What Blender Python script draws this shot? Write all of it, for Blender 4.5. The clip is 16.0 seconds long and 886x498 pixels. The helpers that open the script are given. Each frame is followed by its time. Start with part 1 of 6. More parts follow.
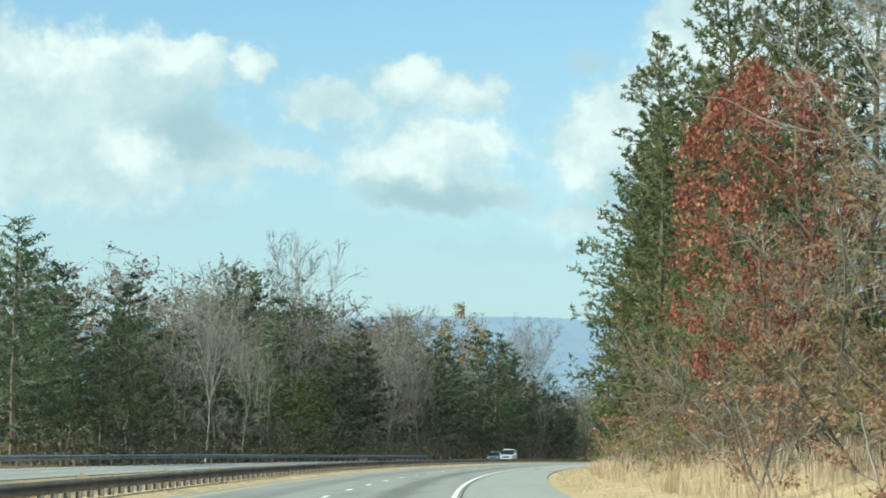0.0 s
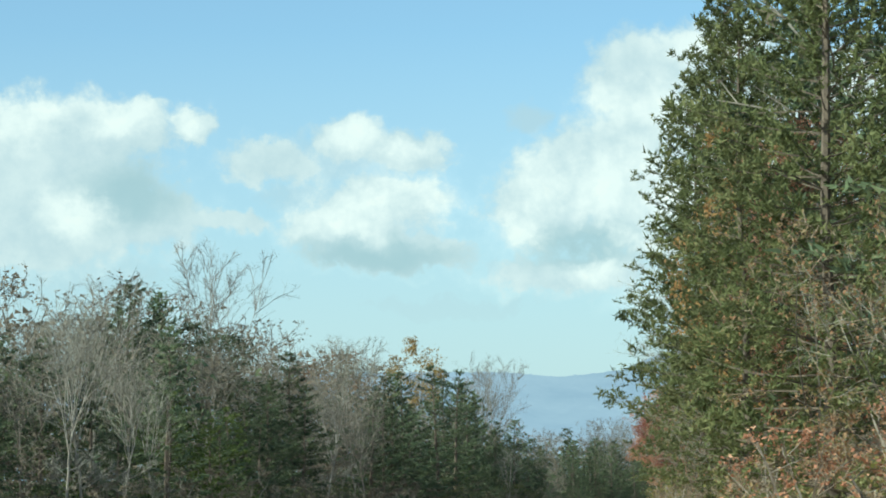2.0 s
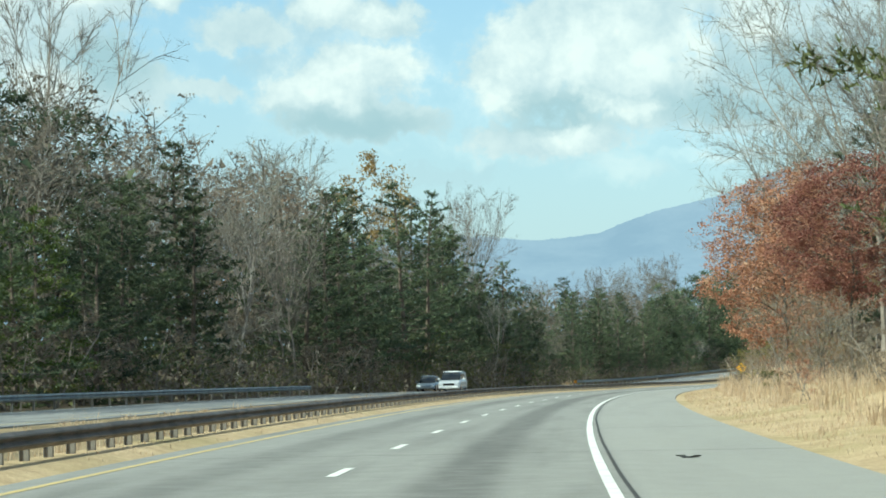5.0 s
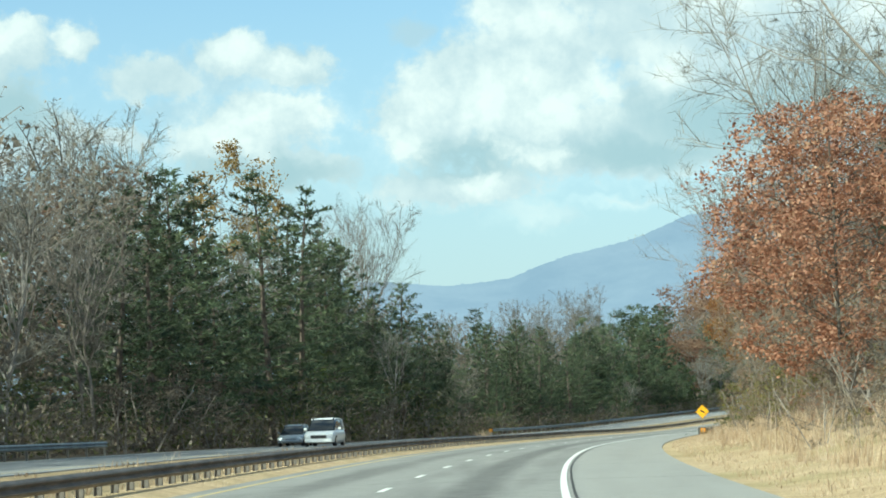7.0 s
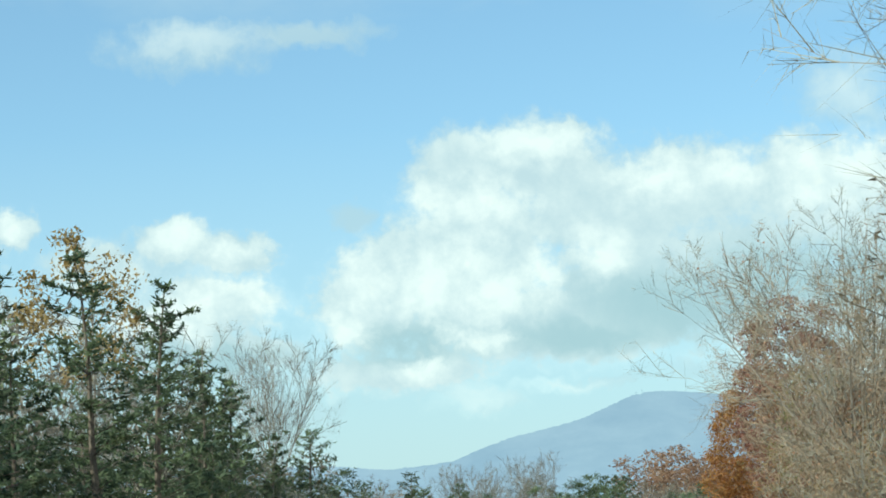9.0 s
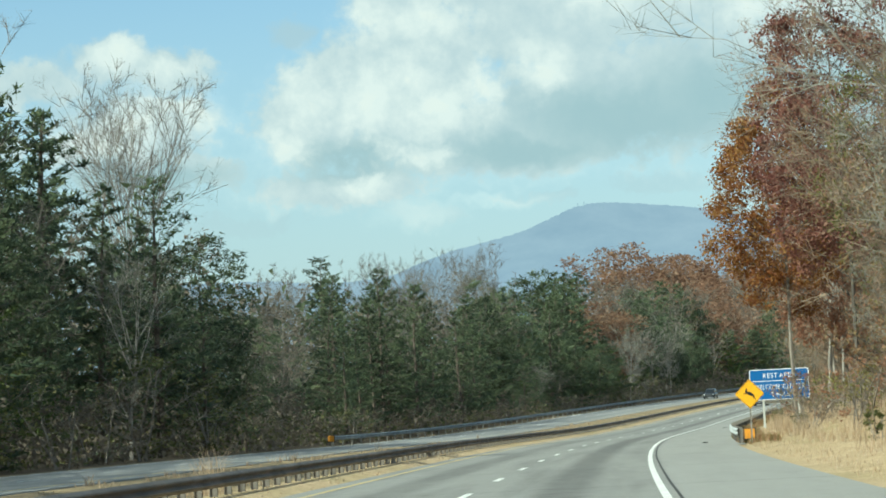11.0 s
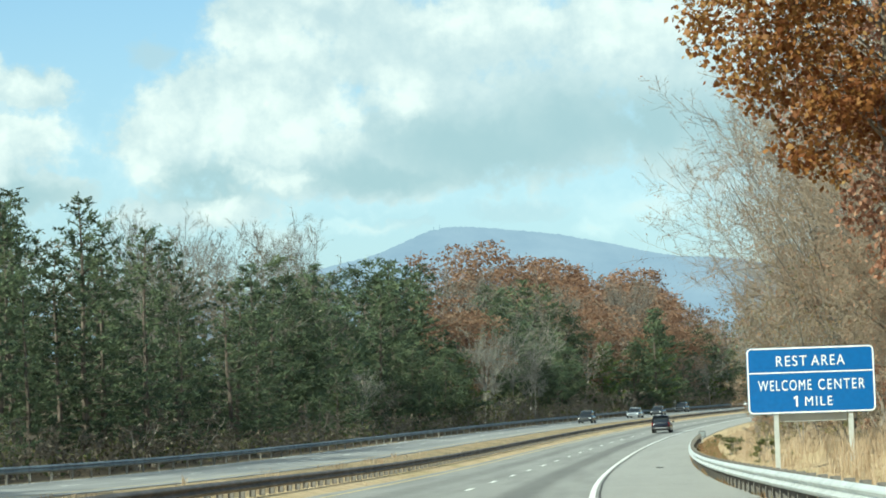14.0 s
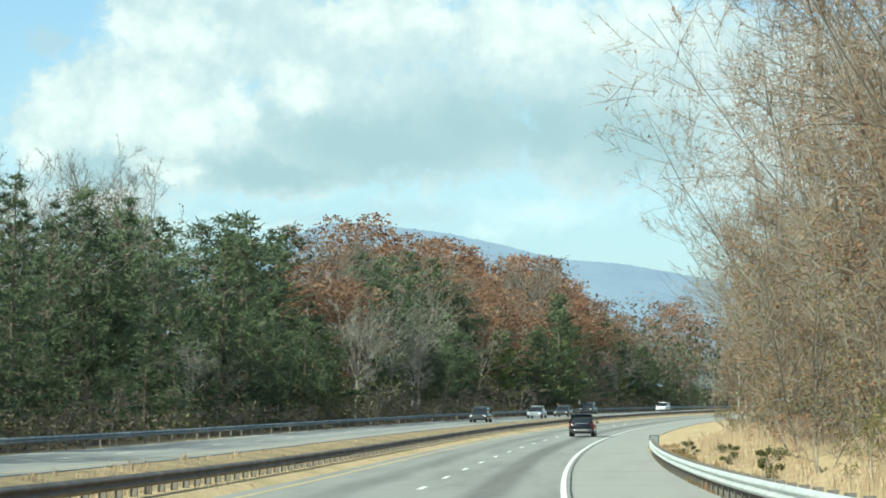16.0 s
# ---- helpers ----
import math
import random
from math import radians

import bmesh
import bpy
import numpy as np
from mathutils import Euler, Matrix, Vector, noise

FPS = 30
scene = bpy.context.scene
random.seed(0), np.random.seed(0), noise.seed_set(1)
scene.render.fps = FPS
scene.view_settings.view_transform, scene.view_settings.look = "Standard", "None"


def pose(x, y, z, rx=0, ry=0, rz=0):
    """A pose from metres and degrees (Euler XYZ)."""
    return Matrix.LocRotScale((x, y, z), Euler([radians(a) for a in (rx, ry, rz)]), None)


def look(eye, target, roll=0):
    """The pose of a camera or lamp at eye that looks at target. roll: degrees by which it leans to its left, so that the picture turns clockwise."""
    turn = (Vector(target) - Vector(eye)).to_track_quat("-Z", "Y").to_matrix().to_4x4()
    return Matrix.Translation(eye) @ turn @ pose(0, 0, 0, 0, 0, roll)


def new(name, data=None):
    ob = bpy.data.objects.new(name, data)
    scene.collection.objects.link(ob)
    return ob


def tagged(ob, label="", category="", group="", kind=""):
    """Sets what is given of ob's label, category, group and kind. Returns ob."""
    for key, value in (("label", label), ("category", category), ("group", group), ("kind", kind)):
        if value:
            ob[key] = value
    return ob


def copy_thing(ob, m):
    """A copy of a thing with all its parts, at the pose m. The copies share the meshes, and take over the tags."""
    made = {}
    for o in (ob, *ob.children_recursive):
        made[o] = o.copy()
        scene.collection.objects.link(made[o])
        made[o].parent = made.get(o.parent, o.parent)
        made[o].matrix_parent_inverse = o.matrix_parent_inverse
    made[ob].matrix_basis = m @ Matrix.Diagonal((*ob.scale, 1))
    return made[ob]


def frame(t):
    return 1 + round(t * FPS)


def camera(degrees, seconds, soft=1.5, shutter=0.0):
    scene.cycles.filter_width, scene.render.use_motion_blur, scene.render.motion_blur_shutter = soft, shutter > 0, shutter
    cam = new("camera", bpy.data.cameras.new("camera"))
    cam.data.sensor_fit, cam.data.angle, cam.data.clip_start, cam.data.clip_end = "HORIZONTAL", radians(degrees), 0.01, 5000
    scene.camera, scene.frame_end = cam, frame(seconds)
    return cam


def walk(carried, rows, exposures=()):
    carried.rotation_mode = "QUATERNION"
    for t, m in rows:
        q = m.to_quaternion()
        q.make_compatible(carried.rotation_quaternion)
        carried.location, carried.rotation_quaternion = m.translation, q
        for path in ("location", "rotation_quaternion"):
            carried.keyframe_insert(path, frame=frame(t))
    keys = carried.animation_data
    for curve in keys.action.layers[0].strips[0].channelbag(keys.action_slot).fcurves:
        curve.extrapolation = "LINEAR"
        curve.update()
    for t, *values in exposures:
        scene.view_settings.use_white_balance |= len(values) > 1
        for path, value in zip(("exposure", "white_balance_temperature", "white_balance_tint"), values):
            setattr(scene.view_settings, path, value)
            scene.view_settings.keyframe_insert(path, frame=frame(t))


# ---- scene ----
# ------------------------------------------------------------------ camera
cam = camera(20.14, 16.0, soft=1.8)

# seconds, place (m), yaw to the left, pitch up, roll (degrees)
WALK = [
    (0, 0.543, 0, 1.321, -0.992, 4.699, 0.372),
    (0.5, 0.55, 15.052, 1.337, -1.156, 5.148, -0.558),
    (1, 0.629, 30.082, 1.354, -1.423, 4.918, -0.768),
    (1.5, 0.797, 45.09, 1.372, -1.639, 5.333, -0.819),
    (2, 1.066, 60.076, 1.392, -2.295, 6.019, -0.73),
    (2.5, 1.463, 75.038, 1.413, -3.381, 6.249, -0.387),
    (3, 1.984, 89.975, 1.435, -3.536, 5.771, -0.282),
    (3.5, 2.634, 104.887, 1.458, -2.683, 4.654, -0.713),
    (4, 3.42, 119.771, 1.481, -2.161, 3.933, -0.902),
    (4.2, 3.766, 125.717, 1.489, -2.239, 3.564, -0.959),
    (5.2, 5.82, 155.377, 1.526, -3, 2.95, -1.2),
    (6.3, 8.703, 187.86, 1.548, -3.95, 3.1, -1.35),
    (6.5, 9.315, 193.747, 1.549, -4.105, 3.215, -1.371),
    (7, 10.909, 208.442, 1.552, -4.908, 4.002, -1.629),
    (7.5, 12.593, 223.106, 1.553, -5.572, 4.628, -1.979),
    (8, 14.365, 237.737, 1.552, -6.027, 5.349, -1.858),
    (8.2, 14.976, 243.596, 1.552, -6.264, 5.905, -1.845),
    (9.2, 18.296, 272.811, 1.549, -6.35, 8.35, -2.3),
    (10.3, 22.743, 304.755, 1.541, -6.254, 7.991, -2.57),
    (10.5, 23.727, 310.526, 1.537, -6.56, 7.297, -2.596),
    (11, 26.292, 324.918, 1.522, -7.563, 3.915, -2.849),
    (11.5, 29.005, 339.26, 1.496, -9.775, 3.515, -2.732),
    (12, 31.862, 353.552, 1.457, -11.678, 4.881, -2.585),
    (12.5, 34.715, 367.823, 1.412, -11.658, 4.561, -2.264),
    (13, 37.639, 382.06, 1.366, -10.93, 4.167, -1.576),
    (13.5, 40.619, 396.263, 1.327, -10.403, 3.947, -1.345),
    (14, 43.673, 410.428, 1.297, -10.903, 4.382, -1.89),
    (14.5, 46.781, 424.56, 1.275, -11.767, 4.804, -2.136),
    (15, 50.001, 438.646, 1.254, -12.068, 3.671, -2.025),
    (15.5, 53.344, 452.681, 1.23, -12.427, 3.193, -0.839),
    (16, 56.822, 466.662, 1.2, -13.412, 4.338, 0.013),
]


def aimed(x, y, z, yaw, pitch, roll):
    a, b = radians(yaw), radians(pitch)
    way = Vector((-math.sin(a) * math.cos(b), math.cos(a) * math.cos(b), math.sin(b)))
    return look((x, y, z), Vector((x, y, z)) + way * 100, roll)


walk(cam, [(t, aimed(*row)) for t, *row in WALK], [(t, stops, 6030 if t < 10.6 else 6140, -13) for t, stops in ((0.0, 0.55), (2.5, 0.52), (3.5, 0.45), (4.2, 0.5), (7.0, 0.58), (10.5, 0.52), (11.0, 0.40), (11.5, 0.45), (12.0, 0.66), (12.5, 0.60), (14.5, 0.58), (15.0, 0.48), (15.5, 0.52), (16.0, 0.63))])

# ------------------------------------------------------------------ sky and sun
SUN_AZ, SUN_EL = -121.0, 36.0  # degrees clockwise from +y, degrees up
SUN_POWER, SKY_POWER, CLOUD_POWER = 4.9, 0.112, 0.575

# clouds: azimuth, elevation, half width, half height, in degrees; the bodies first, then their sunlit crowns and shaded floors
LEFT_BODY = [(-6.67, 8.68, 2.44, 1.03), (-5.0, 8.77, 1.41, 0.77), (-3.39, 8.84, 0.58, 0.54), (-6.28, 7.28, 2.57, 1.41), (-8.94, 8.4, 2.44, 1.41),
             (-8.81, 6.75, 2.57, 1.41), (-4.49, 6.65, 1.54, 0.9), (0.19, 8.51, 0.96, 0.62), (1.5, 8.24, 1.22, 0.54), (-1.64, 8.0, 1.22, 0.58),
             (0.83, 7.02, 1.93, 0.8), (-0.22, 6.51, 1.41, 0.71), (1.08, 5.98, 2.44, 0.58), (-2.68, 6.72, 1.16, 0.28), (-6.66, 6.39, 2.06, 1.03)]
GREAT_BODY = [(4.66, 7.0, 1.41, 1.22), (6.92, 7.81, 1.67, 1.8), (6.88, 9.76, 1.41, 1.03), (8.61, 10.13, 1.8, 1.09), (9.37, 10.8, 0.58, 0.45),
              (10.26, 8.94, 2.44, 1.41), (12.11, 9.35, 2.18, 1.22), (14.71, 9.32, 1.67, 1.22), (11.33, 7.07, 3.47, 1.54), (8.55, 6.31, 3.85, 0.96),
              (13.54, 7.2, 2.18, 1.8), (5.38, 5.41, 2.18, 0.58), (16.71, 8.53, 2.18, 1.93), (19.07, 7.98, 3.08, 2.18), (21.86, 7.13, 3.34, 2.44),
              (4.62, 6.84, 1.41, 0.9), (5.54, 7.6, 1.54, 1.16), (7.25, 8.34, 1.93, 1.8), (17.01, 6.93, 2.44, 1.54), (19.48, 7.42, 2.57, 2.06)]
LOW_BODY = [(7.29, 4.55, 1.54, 0.51), (9.92, 4.94, 2.18, 0.36), (12.65, 5.19, 2.57, 0.51), (15.87, 11.28, 1.22, 1.09), (0.69, 13.01, 2.18, 0.71),
            (3.33, 13.19, 2.18, 0.39), (4.35, 9.03, 0.64, 0.49), (0.02, 8.14, 2.44, 0.8), (1.8, 7.05, 0.96, 0.64), (-0.53, 7.19, 1.93, 0.77),
            (4.39, 8.98, 0.67, 0.49), (6.92, 4.73, 1.22, 0.54), (3.55, 5.56, 0.45, 0.64), (5.5, 5.14, 2.95, 0.77), (2.37, 4.67, 3.85, 0.58),
            (-5.9, 5.49, 3.08, 0.77)]
LEFT_BRIGHT = [(-6.79, 9.26, 2.18, 0.41), (-5.26, 9.08, 1.16, 0.45), (-3.45, 8.97, 0.49, 0.44), (-6.15, 6.84, 0.9, 0.62), (-7.94, 8.92, 1.41, 0.64),
               (1.49, 7.47, 0.87, 0.44), (-0.21, 6.71, 1.13, 0.54), (2.2, 7.14, 0.74, 0.51), (0.83, 7.02, 1.16, 0.51), (0.32, 8.64, 0.71, 0.46),
               (1.5, 8.31, 0.9, 0.28)]
GREAT_BRIGHT = [(4.68, 7.39, 0.96, 0.74), (3.98, 6.38, 0.77, 0.54), (6.99, 7.81, 0.8, 0.8), (5.99, 7.34, 0.9, 0.9), (7.42, 7.14, 0.9, 0.77),
                (8.68, 7.47, 0.62, 0.8), (10.0, 7.86, 0.64, 0.74), (6.07, 9.15, 0.77, 0.64), (7.52, 9.21, 1.03, 0.64), (11.48, 9.65, 1.16, 0.58),
                (13.05, 9.68, 1.16, 0.58), (14.86, 9.63, 1.16, 0.77), (5.64, 5.4, 0.64, 0.39), (7.11, 6.12, 1.16, 0.39), (8.64, 10.58, 1.41, 0.51),
                (16.02, 9.61, 1.28, 0.9), (18.06, 9.71, 1.54, 0.9), (14.93, 9.27, 0.9, 0.58), (16.89, 9.25, 1.41, 0.51)]
LOW_BRIGHT = [(7.04, 4.63, 1.03, 0.33), (9.0, 4.92, 1.41, 0.18), (15.88, 11.41, 0.96, 0.77), (0.57, 13.14, 1.93, 0.58), (1.92, 6.98, 0.71, 0.49),
              (0.91, 7.66, 0.77, 0.51), (15.7, 5.19, 1.67, 0.44), (14.53, 4.8, 0.64, 0.32), (6.92, 4.8, 0.9, 0.36)]
GREY = [(11.71, 6.79, 2.95, 0.96), (9.59, 6.13, 2.83, 0.51), (13.79, 7.06, 1.67, 1.16), (12.32, 6.55, 2.57, 0.9), (15.58, 7.07, 2.18, 1.03),
        (17.79, 6.8, 1.93, 1.03), (0.82, 5.85, 2.44, 0.46), (-4.87, 7.29, 1.41, 0.9), (5.65, 6.05, 1.93, 0.51)]


class Nodes:
    """A short hand for node trees."""

    def __init__(self, tree):
        self.tree = tree
        tree.nodes.clear()

    def add(self, kind, *values, **settings):
        n = self.tree.nodes.new(kind)
        for key, value in settings.items():
            setattr(n, key, value)
        for slot, value in zip(n.inputs, values):
            self.put(slot, value)
        return n

    def put(self, slot, value):
        if value is None:
            return
        if hasattr(value, "is_output"):
            self.tree.links.new(value, slot)
        else:
            slot.default_value = value

    def math(self, op, a, b=None, c=None, clamp=False):
        return self.add("ShaderNodeMath", a, b, c, operation=op, use_clamp=clamp).outputs[0]

    def vec(self, op, a, b=None, c=None):
        n = self.add("ShaderNodeVectorMath", a, b, c, operation=op)
        return n.outputs["Value"] if op == "LENGTH" else n.outputs[0]

    def noise(self, where, scale, detail=4, rough=0.55):
        n = self.add("ShaderNodeTexNoise")
        for key, value in (("Vector", where), ("Scale", scale), ("Detail", detail), ("Roughness", rough)):
            self.put(n.inputs[key], value)
        return n.outputs[0]

    def mix(self, factor, a, b, blend="MIX"):
        n = self.add("ShaderNodeMix", data_type="RGBA", blend_type=blend)
        self.put(n.inputs[0], factor)
        self.put(n.inputs[6], a)
        self.put(n.inputs[7], b)
        return n.outputs[2]

    def ramp(self, factor, stops, smooth=False):
        n = self.add("ShaderNodeValToRGB", factor)
        r = n.color_ramp
        r.interpolation = "EASE" if smooth else "LINEAR"
        while len(r.elements) < len(stops):
            r.elements.new(0.5)
        for e, (p, c) in zip(r.elements, stops):
            e.position = p
            e.color = c if len(c) == 4 else (*c, 1)
        return n.outputs[0]

    def span(self, value, low, high, to_low=0.0, to_high=1.0, smooth=False):
        n = self.add("ShaderNodeMapRange", value, low, high, to_low, to_high)
        n.interpolation_type = "SMOOTHSTEP" if smooth else "LINEAR"
        return n.outputs[0]


def make_world():
    world = bpy.data.worlds.new("sky")
    world.use_nodes = True
    scene.world = world
    n = Nodes(world.node_tree)
    sky = n.add("ShaderNodeTexSky", sky_type="NISHITA", sun_disc=False, sun_elevation=radians(SUN_EL),
                sun_rotation=radians(SUN_AZ), altitude=300, air_density=1.0, dust_density=0.6, ozone_density=2.5)
    way = n.add("ShaderNodeTexCoord").outputs["Generated"]
    x, y, z = n.add("ShaderNodeSeparateXYZ", way).outputs
    az = n.math("MULTIPLY", n.math("ARCTAN2", x, y), 57.2958)
    el = n.math("MULTIPLY", n.math("ARCSINE", z), 57.2958)
    flat = n.add("ShaderNodeCombineXYZ", az, el, 0.0).outputs[0]
    # billows at two sizes bend the outlines
    def bent(scale, amount, where):
        t = n.add("ShaderNodeTexNoise")
        n.put(t.inputs["Vector"], where)
        t.inputs["Scale"].default_value, t.inputs["Detail"].default_value = scale, 3.0
        push = n.vec("MULTIPLY_ADD", t.outputs["Color"], (2 * amount, 2 * amount, 0), (-amount, -amount, 0))
        return n.vec("ADD", where, push)
    where = bent(8.0, 0.07, bent(2.6, 0.24, bent(0.8, 0.42, flat)))

    def heap(*lists):
        total = None
        for blobs in lists:
            for a, e, w, h in blobs:
                d = n.vec("LENGTH", n.vec("MULTIPLY_ADD", where, (1 / w, 1 / h, 0), (-a / w, -e / h, 0)))
                v = n.math("SUBTRACT", 1.45, d)
                total = v if total is None else n.math("SMOOTH_MAX", total, v, 0.35)
        return total

    soft, fine = n.noise(flat, 0.9, 5, 0.55), n.noise(flat, 2.4, 6, 0.62)
    ruffle = n.math("ADD", n.math("MULTIPLY", n.math("SUBTRACT", soft, 0.5), 0.6), n.math("MULTIPLY", n.math("SUBTRACT", fine, 0.5), 0.75))
    body = n.span(n.math("ADD", heap(LEFT_BODY, GREAT_BODY), ruffle), 0.16, 0.80, 0, 0.93, True)
    thin = n.span(n.math("ADD", heap(LOW_BODY), ruffle), 0.12, 1.2, 0, 0.70, True)
    crown = n.span(n.math("ADD", heap(LEFT_BRIGHT, GREAT_BRIGHT), ruffle), 0.0, 1.45, 0, 1, True)
    pale = n.span(n.math("ADD", heap(LOW_BRIGHT), ruffle), 0.1, 1.45, 0, 0.75, True)
    grey = n.span(heap(GREY), 0.0, 1.3, 0, 1, True)
    # clouds over the rest of the sky
    wide = n.span(n.noise(n.vec("MULTIPLY", way, (1, 1, 2.2)), 2.4, 7, 0.6), 0.43, 0.61, 0, 1, True)
    side = n.span(n.math("ABSOLUTE", n.math("SUBTRACT", az, 7.0)), 19, 28, 0, 1, True)
    above = n.span(el, 12.0, 17, 0, 1, True)
    wide = n.math("MULTIPLY", wide, n.math("MAXIMUM", side, above))
    veil = n.span(el, 11.0, 2.5, 0.06, 0.78)
    haze = n.math("MULTIPLY", n.span(n.noise(n.vec("MULTIPLY", flat, (0.4, 1.0, 1)), 0.6, 4, 0.55), 0.40, 0.66, 0.0, 0.45, True), n.span(el, 10.5, 7.5))
    cover = n.math("MAXIMUM", n.math("MAXIMUM", body, thin), n.math("MAXIMUM", crown, wide))
    cover = n.math("MAXIMUM", cover, n.math("MAXIMUM", n.math("MAXIMUM", veil, haze), pale))
    # bright crowns, blue-grey undersides
    white = n.math("MULTIPLY_ADD", crown, 0.62, n.math("MULTIPLY", body, n.span(n.math("ADD", soft, n.math("MULTIPLY", fine, 0.6)), 0.62, 0.98, 0.22, 0.58)), clamp=True)
    white = n.math("MAXIMUM", white, n.math("MAXIMUM", n.math("MULTIPLY", pale, 0.8), n.math("MULTIPLY", wide, 0.8)))
    tone = n.mix(white, (0.675, 0.79, 0.89, 1), (1.17, 1.165, 1.165, 1))
    dim = n.math("MULTIPLY", n.math("MULTIPLY", grey, n.span(crown, 0.2, 0.8, 0.95, 0.1)), body)
    tone = n.mix(dim, tone, (0.53, 0.69, 0.775, 1))
    clear = n.add("ShaderNodeBackground", sky.outputs[0], SKY_POWER)
    cloud = n.add("ShaderNodeBackground", tone, CLOUD_POWER)
    both = n.add("ShaderNodeMixShader", cover, clear.outputs[0], cloud.outputs[0])
    n.add("ShaderNodeOutputWorld", both.outputs[0])


make_world()
sun = new("sun", bpy.data.lights.new("sun", "SUN"))
sun.data.energy, sun.data.angle, sun.data.color = SUN_POWER, radians(0.53), (1.0, 0.93, 0.82)
SUN_WAY = Vector((math.sin(radians(SUN_AZ)) * math.cos(radians(SUN_EL)),
                  math.cos(radians(SUN_AZ)) * math.cos(radians(SUN_EL)), math.sin(radians(SUN_EL))))
sun.matrix_world = look(SUN_WAY * 200, (0, 0, 0))


# ------------------------------------------------------------------ materials
def material(name):
    m = bpy.data.materials.new(name)
    m.use_nodes = True
    return m, Nodes(m.node_tree)


def finish(n, colour, rough=0.8, metal=0.0, bump=None, strength=0.3, spec=0.4, distance=0.02):
    s = n.add("ShaderNodeBsdfPrincipled")
    n.put(s.inputs["Base Color"], colour)
    n.put(s.inputs["Roughness"], rough)
    n.put(s.inputs["Metallic"], metal)
    n.put(s.inputs["Specular IOR Level"], spec)
    if bump is not None:
        b = n.add("ShaderNodeBump")
        b.inputs["Strength"].default_value, b.inputs["Distance"].default_value = strength, distance
        n.put(b.inputs["Height"], bump)
        n.put(s.inputs["Normal"], b.outputs[0])
    n.add("ShaderNodeOutputMaterial", s.outputs[0])


def worn(name, first, second, scale=3.0, rough=0.8, metal=0.0, grain=60.0, strength=0.2, spec=0.4):
    """A surface of two tones, blotched at one scale and grained at another."""
    m, n = material(name)
    at = n.add("ShaderNodeTexCoord").outputs["Object"]
    blot, fine = n.noise(at, scale, 5), n.noise(at, grain, 3)
    mixed = n.mix(n.span(blot, 0.35, 0.65), (*first, 1), (*second, 1))
    mixed = n.mix(0.35, mixed, n.ramp(fine, [(0.3, (0.25, 0.25, 0.25)), (0.7, (0.9, 0.9, 0.9))]), "OVERLAY")
    finish(n, mixed, n.span(blot, 0.3, 0.7, rough - 0.08, min(1, rough + 0.08)), metal, fine, strength, spec)
    return m


def leafy(name, tones, through_light=0.35, gloss=0.25, tree_shift=0.25, single=0.55, clump=0.35):
    """Leaves: every leaf has a tone of its own, every tree a lighter or darker cast."""
    m, n = material(name)
    leaf = n.add("ShaderNodeNewGeometry").outputs["Random Per Island"]
    own = n.add("ShaderNodeObjectInfo").outputs["Random"]
    at = n.add("ShaderNodeTexCoord").outputs["Object"]
    patch = n.noise(at, clump, 3)
    pick = n.math("ADD", n.math("MULTIPLY", leaf, single), n.math("MULTIPLY", n.span(patch, 0.3, 0.7), 1 - single))
    stops = [((i + 0.5) / len(tones), t) for i, t in enumerate(tones)]
    colour = n.ramp(pick, stops)
    cast = n.math("MULTIPLY_ADD", own, tree_shift * 2, 1 - tree_shift)
    colour = n.mix(1.0, colour, n.add("ShaderNodeCombineColor", cast, cast, cast).outputs[0], "MULTIPLY")
    s = n.add("ShaderNodeBsdfPrincipled")
    n.put(s.inputs["Base Color"], colour)
    s.inputs["Roughness"].default_value = 0.6
    s.inputs["Specular IOR Level"].default_value = gloss
    t = n.add("ShaderNodeBsdfTranslucent", colour)
    mixed = n.add("ShaderNodeMixShader", through_light, s.outputs[0], t.outputs[0])
    n.add("ShaderNodeOutputMaterial", mixed.outputs[0])
    return m


def plain(name, colour, rough=0.5, metal=0.0, spec=0.5):
    m, n = material(name)
    at = n.add("ShaderNodeTexCoord").outputs["Object"]
    v = n.span(n.noise(at, 7.0, 5), 0.3, 0.7, 0.88, 1.08)
    c = n.mix(1.0, (*colour, 1), n.add("ShaderNodeCombineColor", v, v, v).outputs[0], "MULTIPLY")
    finish(n, c, rough, metal, None, spec=spec)
    return m


